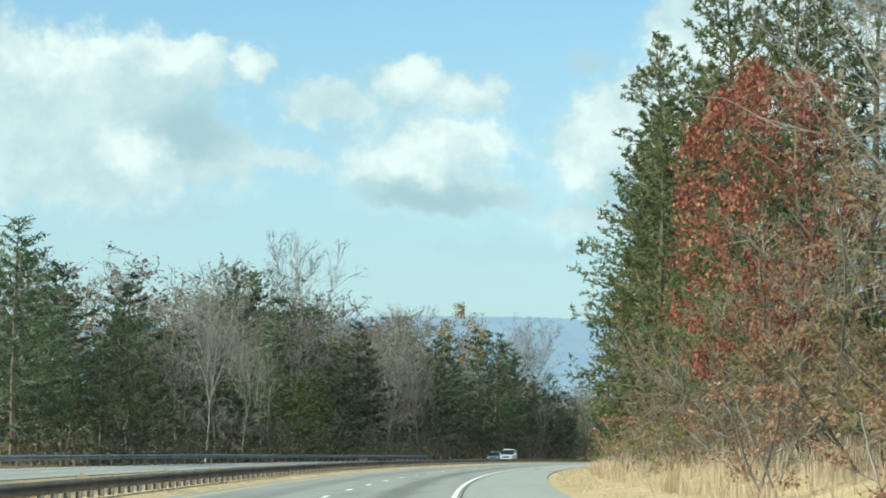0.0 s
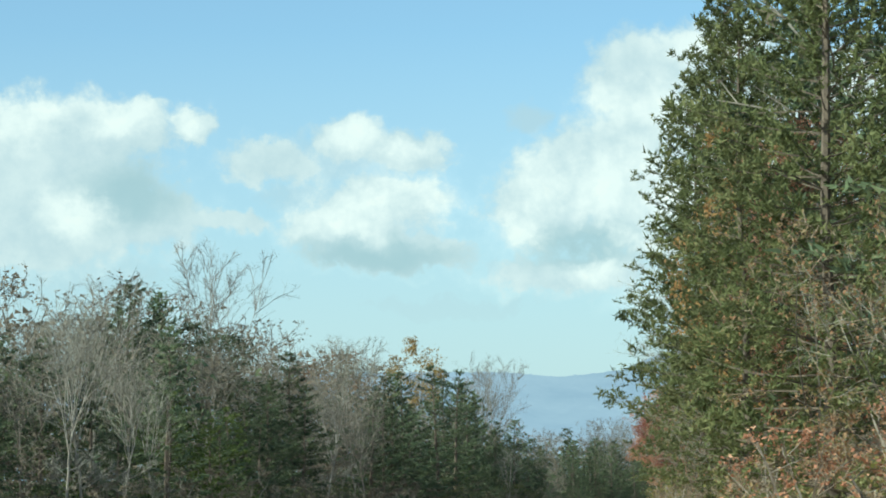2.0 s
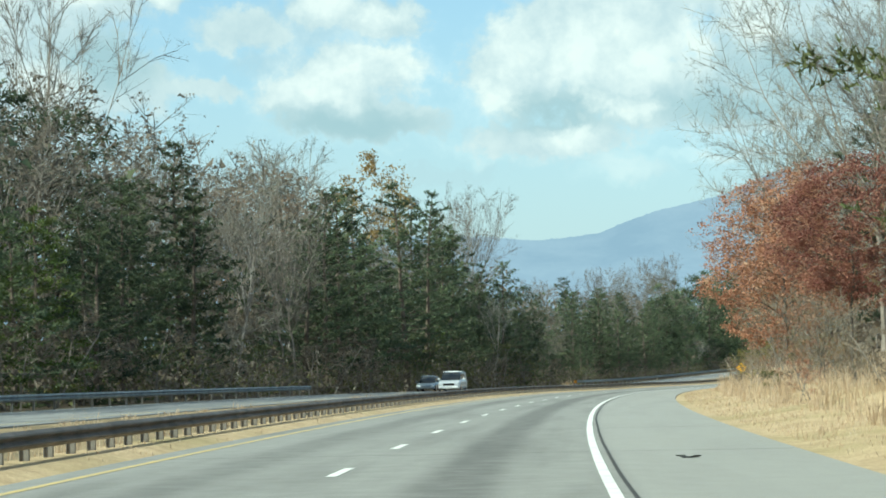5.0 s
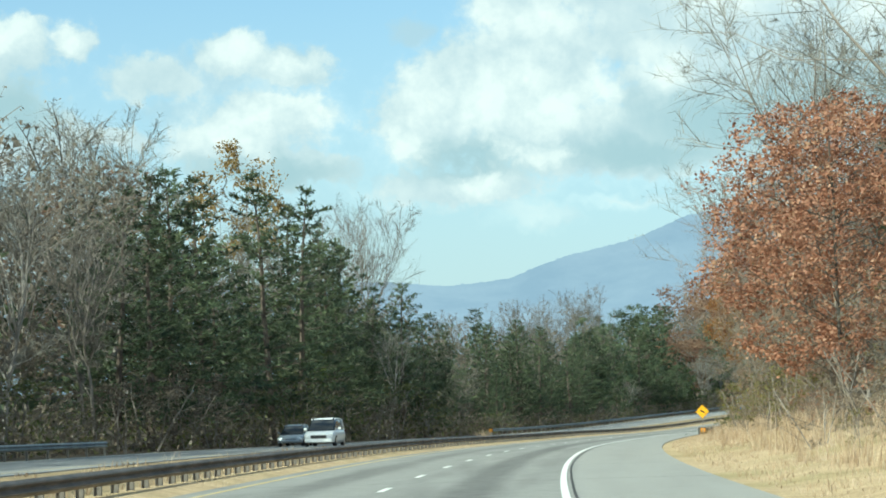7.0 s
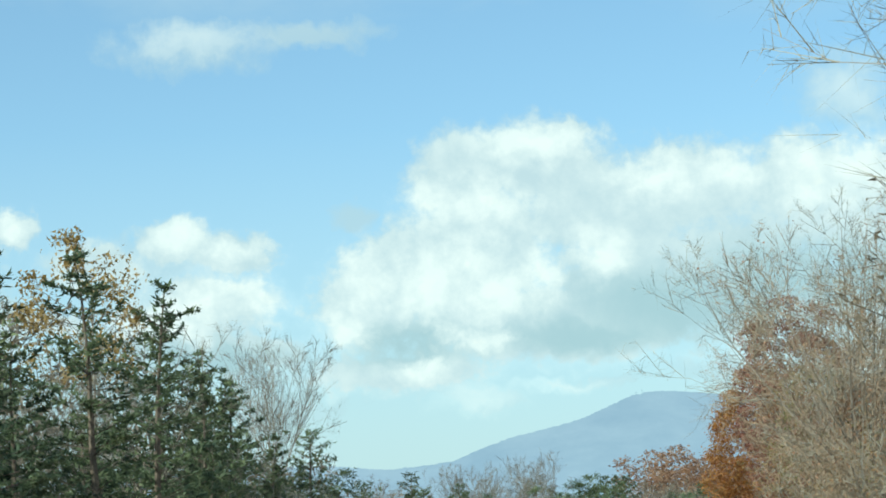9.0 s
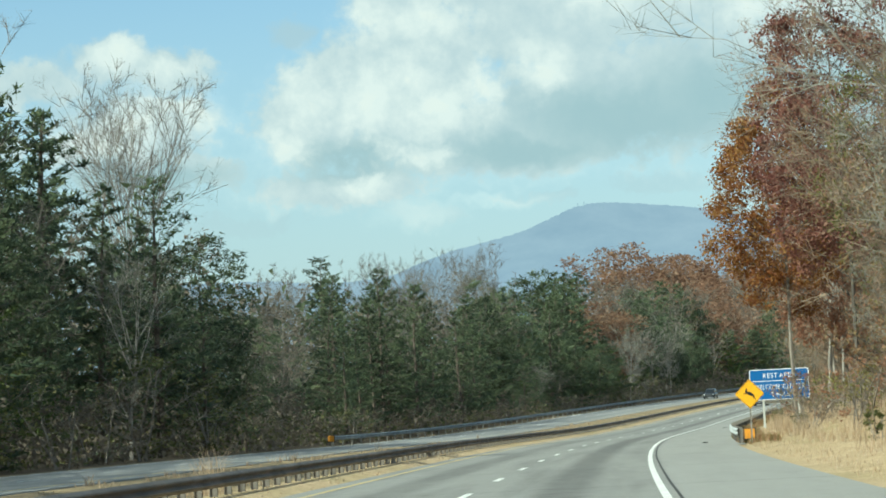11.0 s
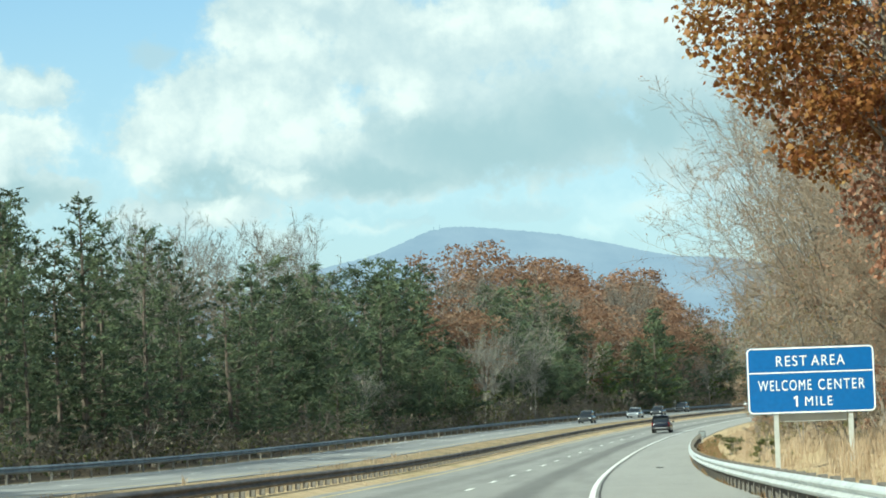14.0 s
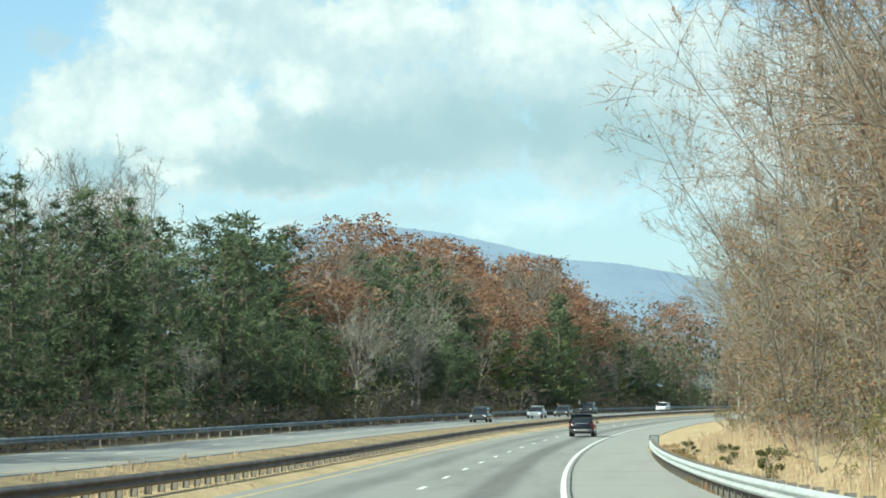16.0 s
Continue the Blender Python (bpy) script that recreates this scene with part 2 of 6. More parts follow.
def make_asphalt(name, light, dark, band=None, seam=True, shoulder=False):
    """Old grey paving. The mesh's map holds metres across and along the road."""
    m, n = material(name)
    at = n.add("ShaderNodeUVMap", uv_map="along").outputs[0]
    e, s, _ = n.add("ShaderNodeSeparateXYZ", at).outputs
    fine, mid = n.noise(at, 45, 4, 0.7), n.noise(at, 1.6, 5)
    big = n.noise(n.vec("MULTIPLY", at, (1.0, 0.06, 1)), 0.8, 4)
    colour = n.mix(n.span(mid, 0.3, 0.7), (*light, 1), tuple(v * 0.86 for v in light) + (1,))
    colour = n.mix(n.span(big, 0.45, 0.75, 0, 0.5), colour, (*dark, 1))
    if shoulder:
        colour = n.mix(n.span(e, 1.25, 1.6, 0, 0.6), colour, (0.315, 0.31, 0.288, 1))
    if band is not None:
        for centre, width, depth in band:
            d = n.math("ABSOLUTE", n.math("SUBTRACT", e, centre))
            f = n.math("MULTIPLY", n.span(d, width, width * 0.25, 0, depth, True), n.span(mid, 0.25, 0.7, 0.6, 1.0))
            colour = n.mix(f, colour, (*dark, 1))
    if seam:
        r = n.math("MODULO", n.math("ADD", s, n.math("MULTIPLY", n.math("SUBTRACT", n.noise(at, 0.4, 2), 0.5), 0.8)), 18.3)
        f = n.span(n.math("ABSOLUTE", n.math("SUBTRACT", r, 9.0)), 0.10, 0.03, 0, 0.65)
        colour = n.mix(f, colour, (0.035, 0.034, 0.032, 1))
    colour = n.mix(0.4, colour, n.ramp(fine, [(0.3, (0.25, 0.25, 0.25)), (0.7, (0.85, 0.85, 0.85))]), "OVERLAY")
    finish(n, colour, n.span(mid, 0.3, 0.7, 0.78, 0.92), 0, fine, 0.35, 0.35, 0.01)
    return m


ASPHALT = make_asphalt("old_asphalt", (0.265, 0.262, 0.245), (0.085, 0.083, 0.08), ((-0.62, 0.8, 0.75), (-4.3, 0.8, 0.5)), True, True)
ASPHALT_FAR = make_asphalt("far_asphalt", (0.27, 0.27, 0.262), (0.14, 0.14, 0.135), ((-16.8, 0.8, 0.4), (-20.5, 0.8, 0.5)), False)
TAR = worn("tar_seam", (0.03, 0.03, 0.03), (0.06, 0.055, 0.05), 2.0, 0.7)
WHITE_PAINT = worn("white_road_paint", (0.80, 0.80, 0.76), (0.62, 0.61, 0.57), 1.5, 0.6)
YELLOW_PAINT = worn("yellow_road_paint", (0.54, 0.40, 0.15), (0.42, 0.345, 0.19), 1.5, 0.65)
GALVANISED = worn("galvanised_steel", (0.62, 0.64, 0.62), (0.48, 0.50, 0.49), 1.2, 0.45, 0.35, 90, 0.1)
DARK_BEAM = worn("dark_beam_steel", (0.17, 0.14, 0.115), (0.11, 0.095, 0.085), 0.9, 0.6, 0.35, 70, 0.15)
# worn post steel, darkened in colour for the shade below the beams
DARK_POST = worn("shaded_post_steel", (0.20, 0.185, 0.165), (0.13, 0.12, 0.105), 2.0, 0.7, 0.2)
DULL_GALVANISED = worn("dull_galvanised_steel", (0.27, 0.30, 0.31), (0.19, 0.21, 0.22), 1.2, 0.55, 0.4, 90, 0.1)
OAK_BARK = worn("dark_oak_bark", (0.065, 0.056, 0.048), (0.125, 0.108, 0.092), 1.2, 0.95, 0, 25, 0.6)
POST_STEEL = worn("post_steel", (0.36, 0.34, 0.31), (0.24, 0.22, 0.19), 2.0, 0.6, 0.2)
BARK = worn("grey_bark", (0.16, 0.138, 0.115), (0.26, 0.23, 0.20), 1.2, 0.9, 0, 25, 0.6)
PALE_BARK = worn("pale_bark", (0.36, 0.335, 0.30), (0.23, 0.205, 0.18), 0.9, 0.9, 0, 25, 0.5)
PINE_BARK = worn("pine_bark", (0.085, 0.068, 0.055), (0.15, 0.12, 0.095), 2.0, 0.95, 0, 20, 0.7)
TWIG = worn("twigs", (0.175, 0.166, 0.142), (0.255, 0.245, 0.212), 0.5, 0.9)
BARE_TWIG = worn("grey_twigs", (0.115, 0.102, 0.088), (0.175, 0.158, 0.136), 0.5, 0.9)
TAN_TWIG = worn("tan_twigs", (0.175, 0.132, 0.095), (0.28, 0.218, 0.16), 0.5, 0.9)
NEEDLES = leafy("pine_needles", [(0.044, 0.066, 0.048), (0.076, 0.102, 0.062), (0.116, 0.146, 0.080), (0.175, 0.20, 0.112)], 0.35, 0.15, 0.4, 0.25, 0.5)
NEEDLES_NEAR = leafy("olive_pine_needles", [(0.062, 0.078, 0.034), (0.106, 0.124, 0.052), (0.158, 0.172, 0.076), (0.225, 0.225, 0.108)], 0.4, 0.2, 0.2, 0.35, 0.6)
AMBER_LEAVES = leafy("amber_leaves", [(0.17, 0.125, 0.045), (0.26, 0.18, 0.065), (0.34, 0.235, 0.10), (0.38, 0.29, 0.15)], 0.4)
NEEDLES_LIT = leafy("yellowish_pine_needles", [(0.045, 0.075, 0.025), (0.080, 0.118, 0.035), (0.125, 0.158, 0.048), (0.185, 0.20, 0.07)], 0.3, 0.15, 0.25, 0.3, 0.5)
RED_LEAVES = leafy("red_oak_leaves", [(0.16, 0.044, 0.032), (0.25, 0.072, 0.050), (0.34, 0.12, 0.08), (0.44, 0.22, 0.14)], 0.35, 0.4)
RUST_LEAVES = leafy("rust_oak_leaves", [(0.19, 0.083, 0.050), (0.30, 0.140, 0.086), (0.40, 0.21, 0.135), (0.48, 0.315, 0.20)], 0.3, 0.35, 0.15, 0.5, 0.6)
MAROON_LEAVES = leafy("maroon_oak_leaves", [(0.115, 0.042, 0.036), (0.175, 0.066, 0.052), (0.24, 0.106, 0.079), (0.32, 0.175, 0.12)], 0.3, 0.35)
GOLD_LEAVES = leafy("golden_leaves", [(0.26, 0.13, 0.05), (0.38, 0.21, 0.08), (0.48, 0.30, 0.12), (0.50, 0.37, 0.19)], 0.4, 0.35)
RUSSET_LEAVES = leafy("russet_leaves", [(0.19, 0.105, 0.068), (0.25, 0.142, 0.092), (0.31, 0.185, 0.12), (0.36, 0.26, 0.18)], 0.42, 0.2, 0.25, 0.35, 0.4)
TANGLE_LEAVES = leafy("tangle_leaves", [(0.09, 0.09, 0.035), (0.17, 0.145, 0.06), (0.25, 0.175, 0.095), (0.24, 0.115, 0.065), (0.33, 0.25, 0.15)], 0.35)
ORANGE_LEAVES = leafy("orange_leaves", [(0.20, 0.070, 0.033), (0.32, 0.120, 0.040), (0.44, 0.205, 0.062), (0.50, 0.31, 0.11)], 0.4, 0.35)
BROWN_LEAVES = leafy("brown_leaves", [(0.125, 0.102, 0.076), (0.18, 0.148, 0.112), (0.24, 0.20, 0.152), (0.30, 0.255, 0.20)], 0.45)
OLIVE_LEAVES = leafy("olive_leaves", [(0.09, 0.095, 0.03), (0.15, 0.15, 0.045), (0.22, 0.20, 0.06), (0.30, 0.24, 0.09)], 0.35)
SHRUB_LEAVES = leafy("shrub_leaves", [(0.065, 0.078, 0.032), (0.105, 0.12, 0.045), (0.16, 0.16, 0.065), (0.24, 0.21, 0.09)], 0.35)
DRY_GRASS = leafy("dry_grass", [(0.33, 0.235, 0.145), (0.44, 0.325, 0.215), (0.54, 0.42, 0.30), (0.63, 0.52, 0.40)], 0.4, 0.2, 0.1)
SIGN_BLUE = plain("blue_sheeting", (0.010, 0.115, 0.36), 0.4)
SIGN_WHITE = plain("white_sheeting", (0.82, 0.83, 0.82), 0.4)
SIGN_YELLOW = plain("yellow_sheeting", (0.85, 0.42, 0.015), 0.4)
SIGN_BLACK = plain("black_ink", (0.012, 0.012, 0.012), 0.5)
MARKER = plain("amber_reflector", (0.62, 0.27, 0.03), 0.35)


def make_ground_material():
    """Dry verge grass near the road, leaf litter in the woods."""
    m, n = material("verge_and_litter")
    at = n.add("ShaderNodeTexCoord").outputs["Object"]
    e = n.add("ShaderNodeSeparateXYZ", n.add("ShaderNodeUVMap", uv_map="along").outputs[0]).outputs[0]
    big, mid, fine = n.noise(at, 0.12, 5), n.noise(at, 1.1, 5, 0.65), n.noise(at, 14, 4, 0.7)
    grass = n.mix(n.span(mid, 0.35, 0.65), (0.50, 0.38, 0.235, 1), (0.37, 0.275, 0.165, 1))
    grass = n.mix(n.span(big, 0.48, 0.70, 0, 0.5), grass, (0.20, 0.19, 0.07, 1))
    dull = n.mix(n.span(n.noise(at, 0.45, 5, 0.7), 0.38, 0.62), (0.33, 0.245, 0.14, 1), (0.17, 0.14, 0.085, 1))
    grass = n.mix(n.span(e, -8.2, -9.4, 0, 0.85), grass, dull)
    litter = n.mix(n.span(mid, 0.35, 0.65), (0.09, 0.066, 0.042, 1), (0.15, 0.115, 0.075, 1))
    wood = n.math("MAXIMUM", n.span(e, 9.5, 11.5, 0, 1), n.span(e, -23.6, -25.0, 0, 1))
    colour = n.mix(wood, grass, litter)
    colour = n.mix(0.5, colour, n.ramp(fine, [(0.3, (0.2, 0.2, 0.2)), (0.7, (0.85, 0.85, 0.85))]), "OVERLAY")
    finish(n, colour, 0.95, 0, fine, 0.6, 0.2, 0.05)
    return m


GROUND = make_ground_material()

# ------------------------------------------------------------------ the line of the road
KAPPA = [0.177, 0.343, 0.51, 0.611, 0.616, 0.48, 0.399, 0.543, 0.697, 0.747, 0.242, 0.525, 0.715, 0.463, 0.407, 0.539,
         0.617, 0.689, 0.739, 0.774, 0.799, 0.818, 0.833, 0.845]  # curve to the right in 1/km, every 40 m from -20 m
CREST = [0.038, 0.066, 0.03, -0.235, -0.057, 0.001, -0.666, 0.578, -0.442, 1.84, 1.156, 0.487, 0.1, -0.048, -0.073,
         -0.06]  # change of grade in 1e-4 per m, every 60 m
GRADE = 0.00101
S0, S1 = -1500, 3600
_s = np.arange(S0, S1 + 1.0)
_k = np.interp(_s, np.arange(24) * 40.0 - 20, KAPPA) * 1e-3
_k[_s < -20] = 0
_k = np.where(_s > 1150, 0, _k)
_c = np.interp(_s, np.arange(16) * 60.0 - 20, CREST) * 1e-4
_c[(_s < -20) | (_s > 900)] = 0
_h = np.cumsum(_k)
_h -= _h[-S0]
_g = np.cumsum(_c)
_g = _g - _g[-S0] + GRADE
_g[_s > 900] *= np.clip(1 - (_s[_s > 900] - 900) / 250, 0, 1)
_x, _y, _z = np.cumsum(np.sin(_h)), np.cumsum(np.cos(_h)), np.cumsum(_g)
_x, _y, _z = _x - _x[-S0], _y - _y[-S0], _z - _z[-S0]


def along(s, e, up=0.0):
    """Places s metres along the road and e metres to the right of the camera's lane, up over the paving. Arrays or numbers."""
    h = np.interp(s, _s, _h)
    return np.stack([np.interp(s, _s, _x) + e * np.cos(h), np.interp(s, _s, _y) - e * np.sin(h),
                     np.interp(s, _s, _z) + up + 0 * h], -1)


def heading(s):
    """Degrees by which the road has turned to the right."""
    return float(np.degrees(np.interp(s, _s, _h)))


FAR_UP = 0.25  # the far carriageway lies a little higher


def lie(s, e):
    """How far the ground lies over the level of the paving."""
    right, left = np.maximum(e - 5.0, 0), np.maximum(-e - 25.0, 0)
    rise = 0.10 * np.minimum(right, 3) + 0.24 * np.clip(right - 3, 0, 22)
    rise = rise + 0.02 * np.minimum(left, 15) + 0.10 * np.clip(left - 15, 0, 70)
    dip = -0.25 * np.exp(-(((e + 10.6) / 1.3) ** 2))
    bank = FAR_UP * np.clip((-e - 8.5) / 4.5, 0, 1)
    turf = 0.12 * np.clip((-e - 6.9) / 0.5, 0, 1) * np.clip((9.2 + e) / 0.6, 0, 1)
    return -0.035 + rise + dip + bank + turf


def stand(s, e):
    """A place on the ground."""
    return Vector(along(float(s), float(e), float(lie(float(s), float(e)))))


# ------------------------------------------------------------------ mesh helpers
def mesh_of(name, verts, faces, *materials, smooth=False):
    me = bpy.data.meshes.new(name)
    me.from_pydata([tuple(v) for v in np.asarray(verts, float).tolist()], [], faces if isinstance(faces, list) else np.asarray(faces).tolist())
    for m in materials:
        me.materials.append(m)
    if smooth:
        me.polygons.foreach_set("use_smooth", [True] * len(me.polygons))
    me.update()
    return me


def part(name, bm, mat, parent, label=""):
    """A bmesh as one mesh object under a thing or a part."""
    me = bpy.data.meshes.new(name)
    bm.to_mesh(me)
    bm.free()
    me.materials.append(mat)
    ob = new(name, me)
    ob.parent = parent
    return tagged(ob, label)


def box_bm(size, at=(0, 0, 0), bevel=0.0, turn=None):
    bm = bmesh.new()
    bmesh.ops.create_cube(bm, size=1)
    bmesh.ops.scale(bm, vec=size, verts=bm.verts)
    if bevel:
        bmesh.ops.bevel(bm, geom=bm.edges[:], offset=bevel, segments=2, affect="EDGES", profile=0.6)
    if turn is not None:
        bmesh.ops.transform(bm, matrix=turn, verts=bm.verts)
    bmesh.ops.translate(bm, vec=at, verts=bm.verts)
    return bm


def ribbon(name, mat, stations, profile, label, closed=False, kind="structure", category=""):
    """A section of (e, up) pairs drawn along the road, with its map in metres."""
    stations = np.asarray(stations, float)
    prof = list(profile)
    cols = len(prof)
    verts = np.concatenate([along(stations, e, up)[:, None] for e, up in prof], 1).reshape(-1, 3)
    faces = []
    for i in range(len(stations) - 1):
        for j in range(cols - (0 if closed else 1)):
            k = (j + 1) % cols
            faces.append((i * cols + j, i * cols + k, (i + 1) * cols + k, (i + 1) * cols + j))
    me = mesh_of(name, verts, faces, mat)
    layer = me.uv_layers.new(name="along")
    idx = np.empty(len(me.loops), int)
    me.loops.foreach_get("vertex_index", idx)
    es = np.array([p[0] for p in prof])
    uv = np.stack([es[idx % cols], stations[idx // cols]], -1)
    layer.data.foreach_set("uv", uv.ravel())
    ob = new(name, me)
    return tagged(ob, label, category, kind=kind)


# ------------------------------------------------------------------ ground, roads, markings
def make_ground():
    ss = np.unique(np.r_[np.arange(-1500, 0, 150), np.arange(0, 1000, 4), np.arange(1000, 1600, 40), np.arange(1600, 3601, 250)]).astype(float)
    es = np.r_[-3000, -1500, -800, -400, -200, -140, -110, -85, -60, -45, -40, -34, -30, -26, -25, -24.2, -23.4, -22.8, -19, -14, -13, -12, -11.2, -10.6, -10, -9.2, -8.8, -8.5, -8,
               -7.4, -6.9, -6, -1, 3.9, 4.6, 5, 5.6, 6.3, 7, 8, 9, 10, 11, 12, 14, 17, 21, 25, 30, 35, 45, 80, 200, 500, 800].astype(float)
    rng = np.random.default_rng(3)
    S, E = np.meshgrid(ss, es, indexing="ij")
    up = lie(S, E) + rng.normal(0, 0.03, S.shape) * ((E > 5.2) | (E < -25) | ((E < -9) & (E > -13.5)))
    verts = along(S.ravel(), E.ravel(), up.ravel())
    w = len(es)
    faces = [(i * w + j, i * w + j + 1, (i + 1) * w + j + 1, (i + 1) * w + j) for i in range(len(ss) - 1) for j in range(w - 1)]
    me = mesh_of("ground", verts, faces, GROUND, smooth=True)
    layer = me.uv_layers.new(name="along")
    idx = np.empty(len(me.loops), int)
    me.loops.foreach_get("vertex_index", idx)
    layer.data.foreach_set("uv", np.stack([es[idx % w], ss[idx // w]], -1).ravel())
    tagged(new("ground", me), "dry tan verge grass and brown leaf litter", "ground", kind="structure")


make_ground()
ROAD_S = np.arange(-60, 1200, 4.0)
road = ribbon("road", ASPHALT, ROAD_S, [(-6.75, -0.25), (-6.7, 0.0), (-2.45, 0.0), (1.21, 0.0), (4.62, 0.0), (4.70, -0.25)],
              "worn pale grey asphalt carriageway with dark wheel bands", category="road")
far_road = ribbon("road", ASPHALT_FAR, ROAD_S, [(-22.9, FAR_UP - 0.25), (-22.8, FAR_UP), (-18.6, FAR_UP), (-14.0, FAR_UP), (-13.9, FAR_UP - 0.25)],
                  "worn grey asphalt carriageway for oncoming traffic, striped with tree shadows", category="road")


def line(e, width, mat, name, label, owner, s0=-60, s1=1190, wobble=0.0, up=0.0):
    ss = np.arange(s0, s1, 2.0 if wobble else 4.0)
    rng = np.random.default_rng(int(abs(e) * 100))
    off = np.cumsum(rng.normal(0, wobble, len(ss)))
    off -= np.linspace(off[0], off[-1], len(off))
    a, b = along(ss, e - width / 2 + off, up + 0.005), along(ss, e + width / 2 + off, up + 0.005)
    verts = np.stack([a, b], 1).reshape(-1, 3)
    ob = new(name, mesh_of(name, verts, [(2 * i, 2 * i + 1, 2 * i + 3, 2 * i + 2) for i in range(len(ss) - 1)], mat))
    ob.parent = owner
    return tagged(ob, label)


# strip added to darken the ground where shade and dirt lie below the rail
ribbon("pavement", ASPHALT, np.arange(428, 604, 4.0), [(4.55, -0.006), (4.98, -0.006), (5.04, -0.2)], "grey asphalt strip under the shoulder rail", category="pavement")
line(1.21, 0.145, WHITE_PAINT, "edge_line", "solid white painted edge line", road)
line(-6.1, 0.15, YELLOW_PAINT, "edge_line", "faded yellow painted edge line", road)
line(1.45, 0.055, TAR, "tar_seam", "wavering dark crack beside the edge line", road, wobble=0.005)
line(-14.95, 0.15, YELLOW_PAINT, "edge_line", "faded yellow painted edge line", far_road, up=FAR_UP)
line(-22.3, 0.15, WHITE_PAINT, "edge_line", "faded white painted edge line", far_road, up=FAR_UP)


def make_dashes(e, owner, phase, up=0.0):
    n = 6
    for s in np.arange(phase, 900, 12.565):
        ss = np.linspace(s - 1.52, s + 1.52, n)
        base = along(s, e, up)
        a, b = along(ss, e - 0.075, up + 0.005) - base, along(ss, e + 0.075, up + 0.005) - base
        me = mesh_of("lane_dash", np.stack([a, b], 1).reshape(-1, 3), [(2 * i, 2 * i + 1, 2 * i + 3, 2 * i + 2) for i in range(n - 1)], WHITE_PAINT)
        ob = new("lane_dash", me)
        ob.location = base
        ob.parent = owner


make_dashes(-2.45, road, 8.7)
make_dashes(-18.62, far_road, 3.0, FAR_UP)

# ------------------------------------------------------------------ guard rails
W_BEAM = [(0.0, 0.0), (0.02, 0.015), (0.075, 0.055), (0.085, 0.085), (0.02, 0.13), (0.0, 0.155), (0.02, 0.18), (0.085, 0.225),
          (0.075, 0.255), (0.02, 0.295), (0.0, 0.31)]


def post_mesh(height, depth=0.15, w=0.1):
    """An H section post with its block."""
    bm = bmesh.new()
    for x0, y0, wide, d, z0, z1 in ((0, -depth / 2, w, 0.012, -0.25, height - 0.25), (0, depth / 2, w, 0.012, -0.25, height - 0.25),
                                 (0, 0, 0.014, depth, -0.25, height - 0.25)):
        r = bmesh.ops.create_cube(bm, size=1)["verts"]
        bmesh.ops.scale(bm, vec=(wide, d, z1 - z0), verts=r)
        bmesh.ops.translate(bm, vec=(x0, y0, (z0 + z1) / 2), verts=r)
    me = bpy.data.meshes.new("post")
    bm.to_mesh(me)
    bm.free()
    return me


def guard_rail(e, s0, s1, face, beam_mat, label, base=0.42, post_mat=POST_STEEL, parts_from=0, parts_to=9999, step=1):
    """A steel beam on posts. face: +1 where the beam looks to the right, -1 to the left."""
    thing = new("guard_rail")
    thing.location = stand(s0, e)
    o = np.array(thing.location)
    tagged(thing, label, "guard rail", "guard rails along the carriageways")
    ss = np.arange(s0, s1 + 0.1, 1.905)
    prof = [(e + face * d, h) for d, h in W_BEAM] + [(e + face * (d - 0.006), h) for d, h in reversed(W_BEAM)]
    cols = len(prof)
    g = lie(0, e)
    verts = np.concatenate([along(ss, pe, base + h + g)[:, None] for pe, h in prof], 1).reshape(-1, 3) - o
    faces = [(i * cols + j, i * cols + (j + 1) % cols, (i + 1) * cols + (j + 1) % cols, (i + 1) * cols + j)
             for i in range(len(ss) - 1) for j in range(cols)]
    faces += [tuple(range(cols)), tuple(range((len(ss) - 1) * cols, len(ss) * cols))]
    beam = new("beam", mesh_of("beam", verts, faces, beam_mat))
    beam.parent = thing
    pm = post_mesh(base + 0.52 + (0.08 if face < 0 else 0), 0.15 if step == 1 else 0.08)
    pm.materials.append(post_mat)
    rest = []
    count = 0
    for s in ss[::step]:
        p = along(s, e - face * 0.10, g) - o
        if parts_from <= s <= parts_to and count < 300:
            ob = new("post", pm)
            ob.location = p
            ob.rotation_euler = (0, 0, -radians(heading(s)) + radians(90))
            ob.parent = thing
            count += 1
        else:
            rest.append((p, -radians(heading(s)) + radians(90)))
    if rest:
        bm = bmesh.new()
        for p, a in rest:
            m = Matrix.Translation(p) @ Matrix.Rotation(a, 4, "Z")
            n0 = len(bm.verts)
            bm.from_mesh(pm)
            bm.verts.ensure_lookup_table()
            for v in bm.verts[n0:]:
                v.co = m @ v.co
        ob = part("far_post_row", bm, post_mat, thing, "far posts of the rail")
        tagged(ob, kind="stuff")
    return thing


guard_rail(-8.0, 30, 1000, 1, DARK_BEAM, "long weathered dark steel guard rail on low posts along the median", 0.19, DARK_POST, 60, 620)
guard_rail(-23.5, 90, 334, 1, DULL_GALVANISED, "dull galvanised guard rail before the woods", parts_from=150, step=2)
guard_rail(-23.5, 500, 1000, 1, DULL_GALVANISED, "dull galvanised guard rail on thin posts along the far carriageway", step=2)
guard_rail(4.75, 431, 600, -1, GALVANISED, "bright galvanised guard rail along the paved shoulder", 0.33, DARK_POST)


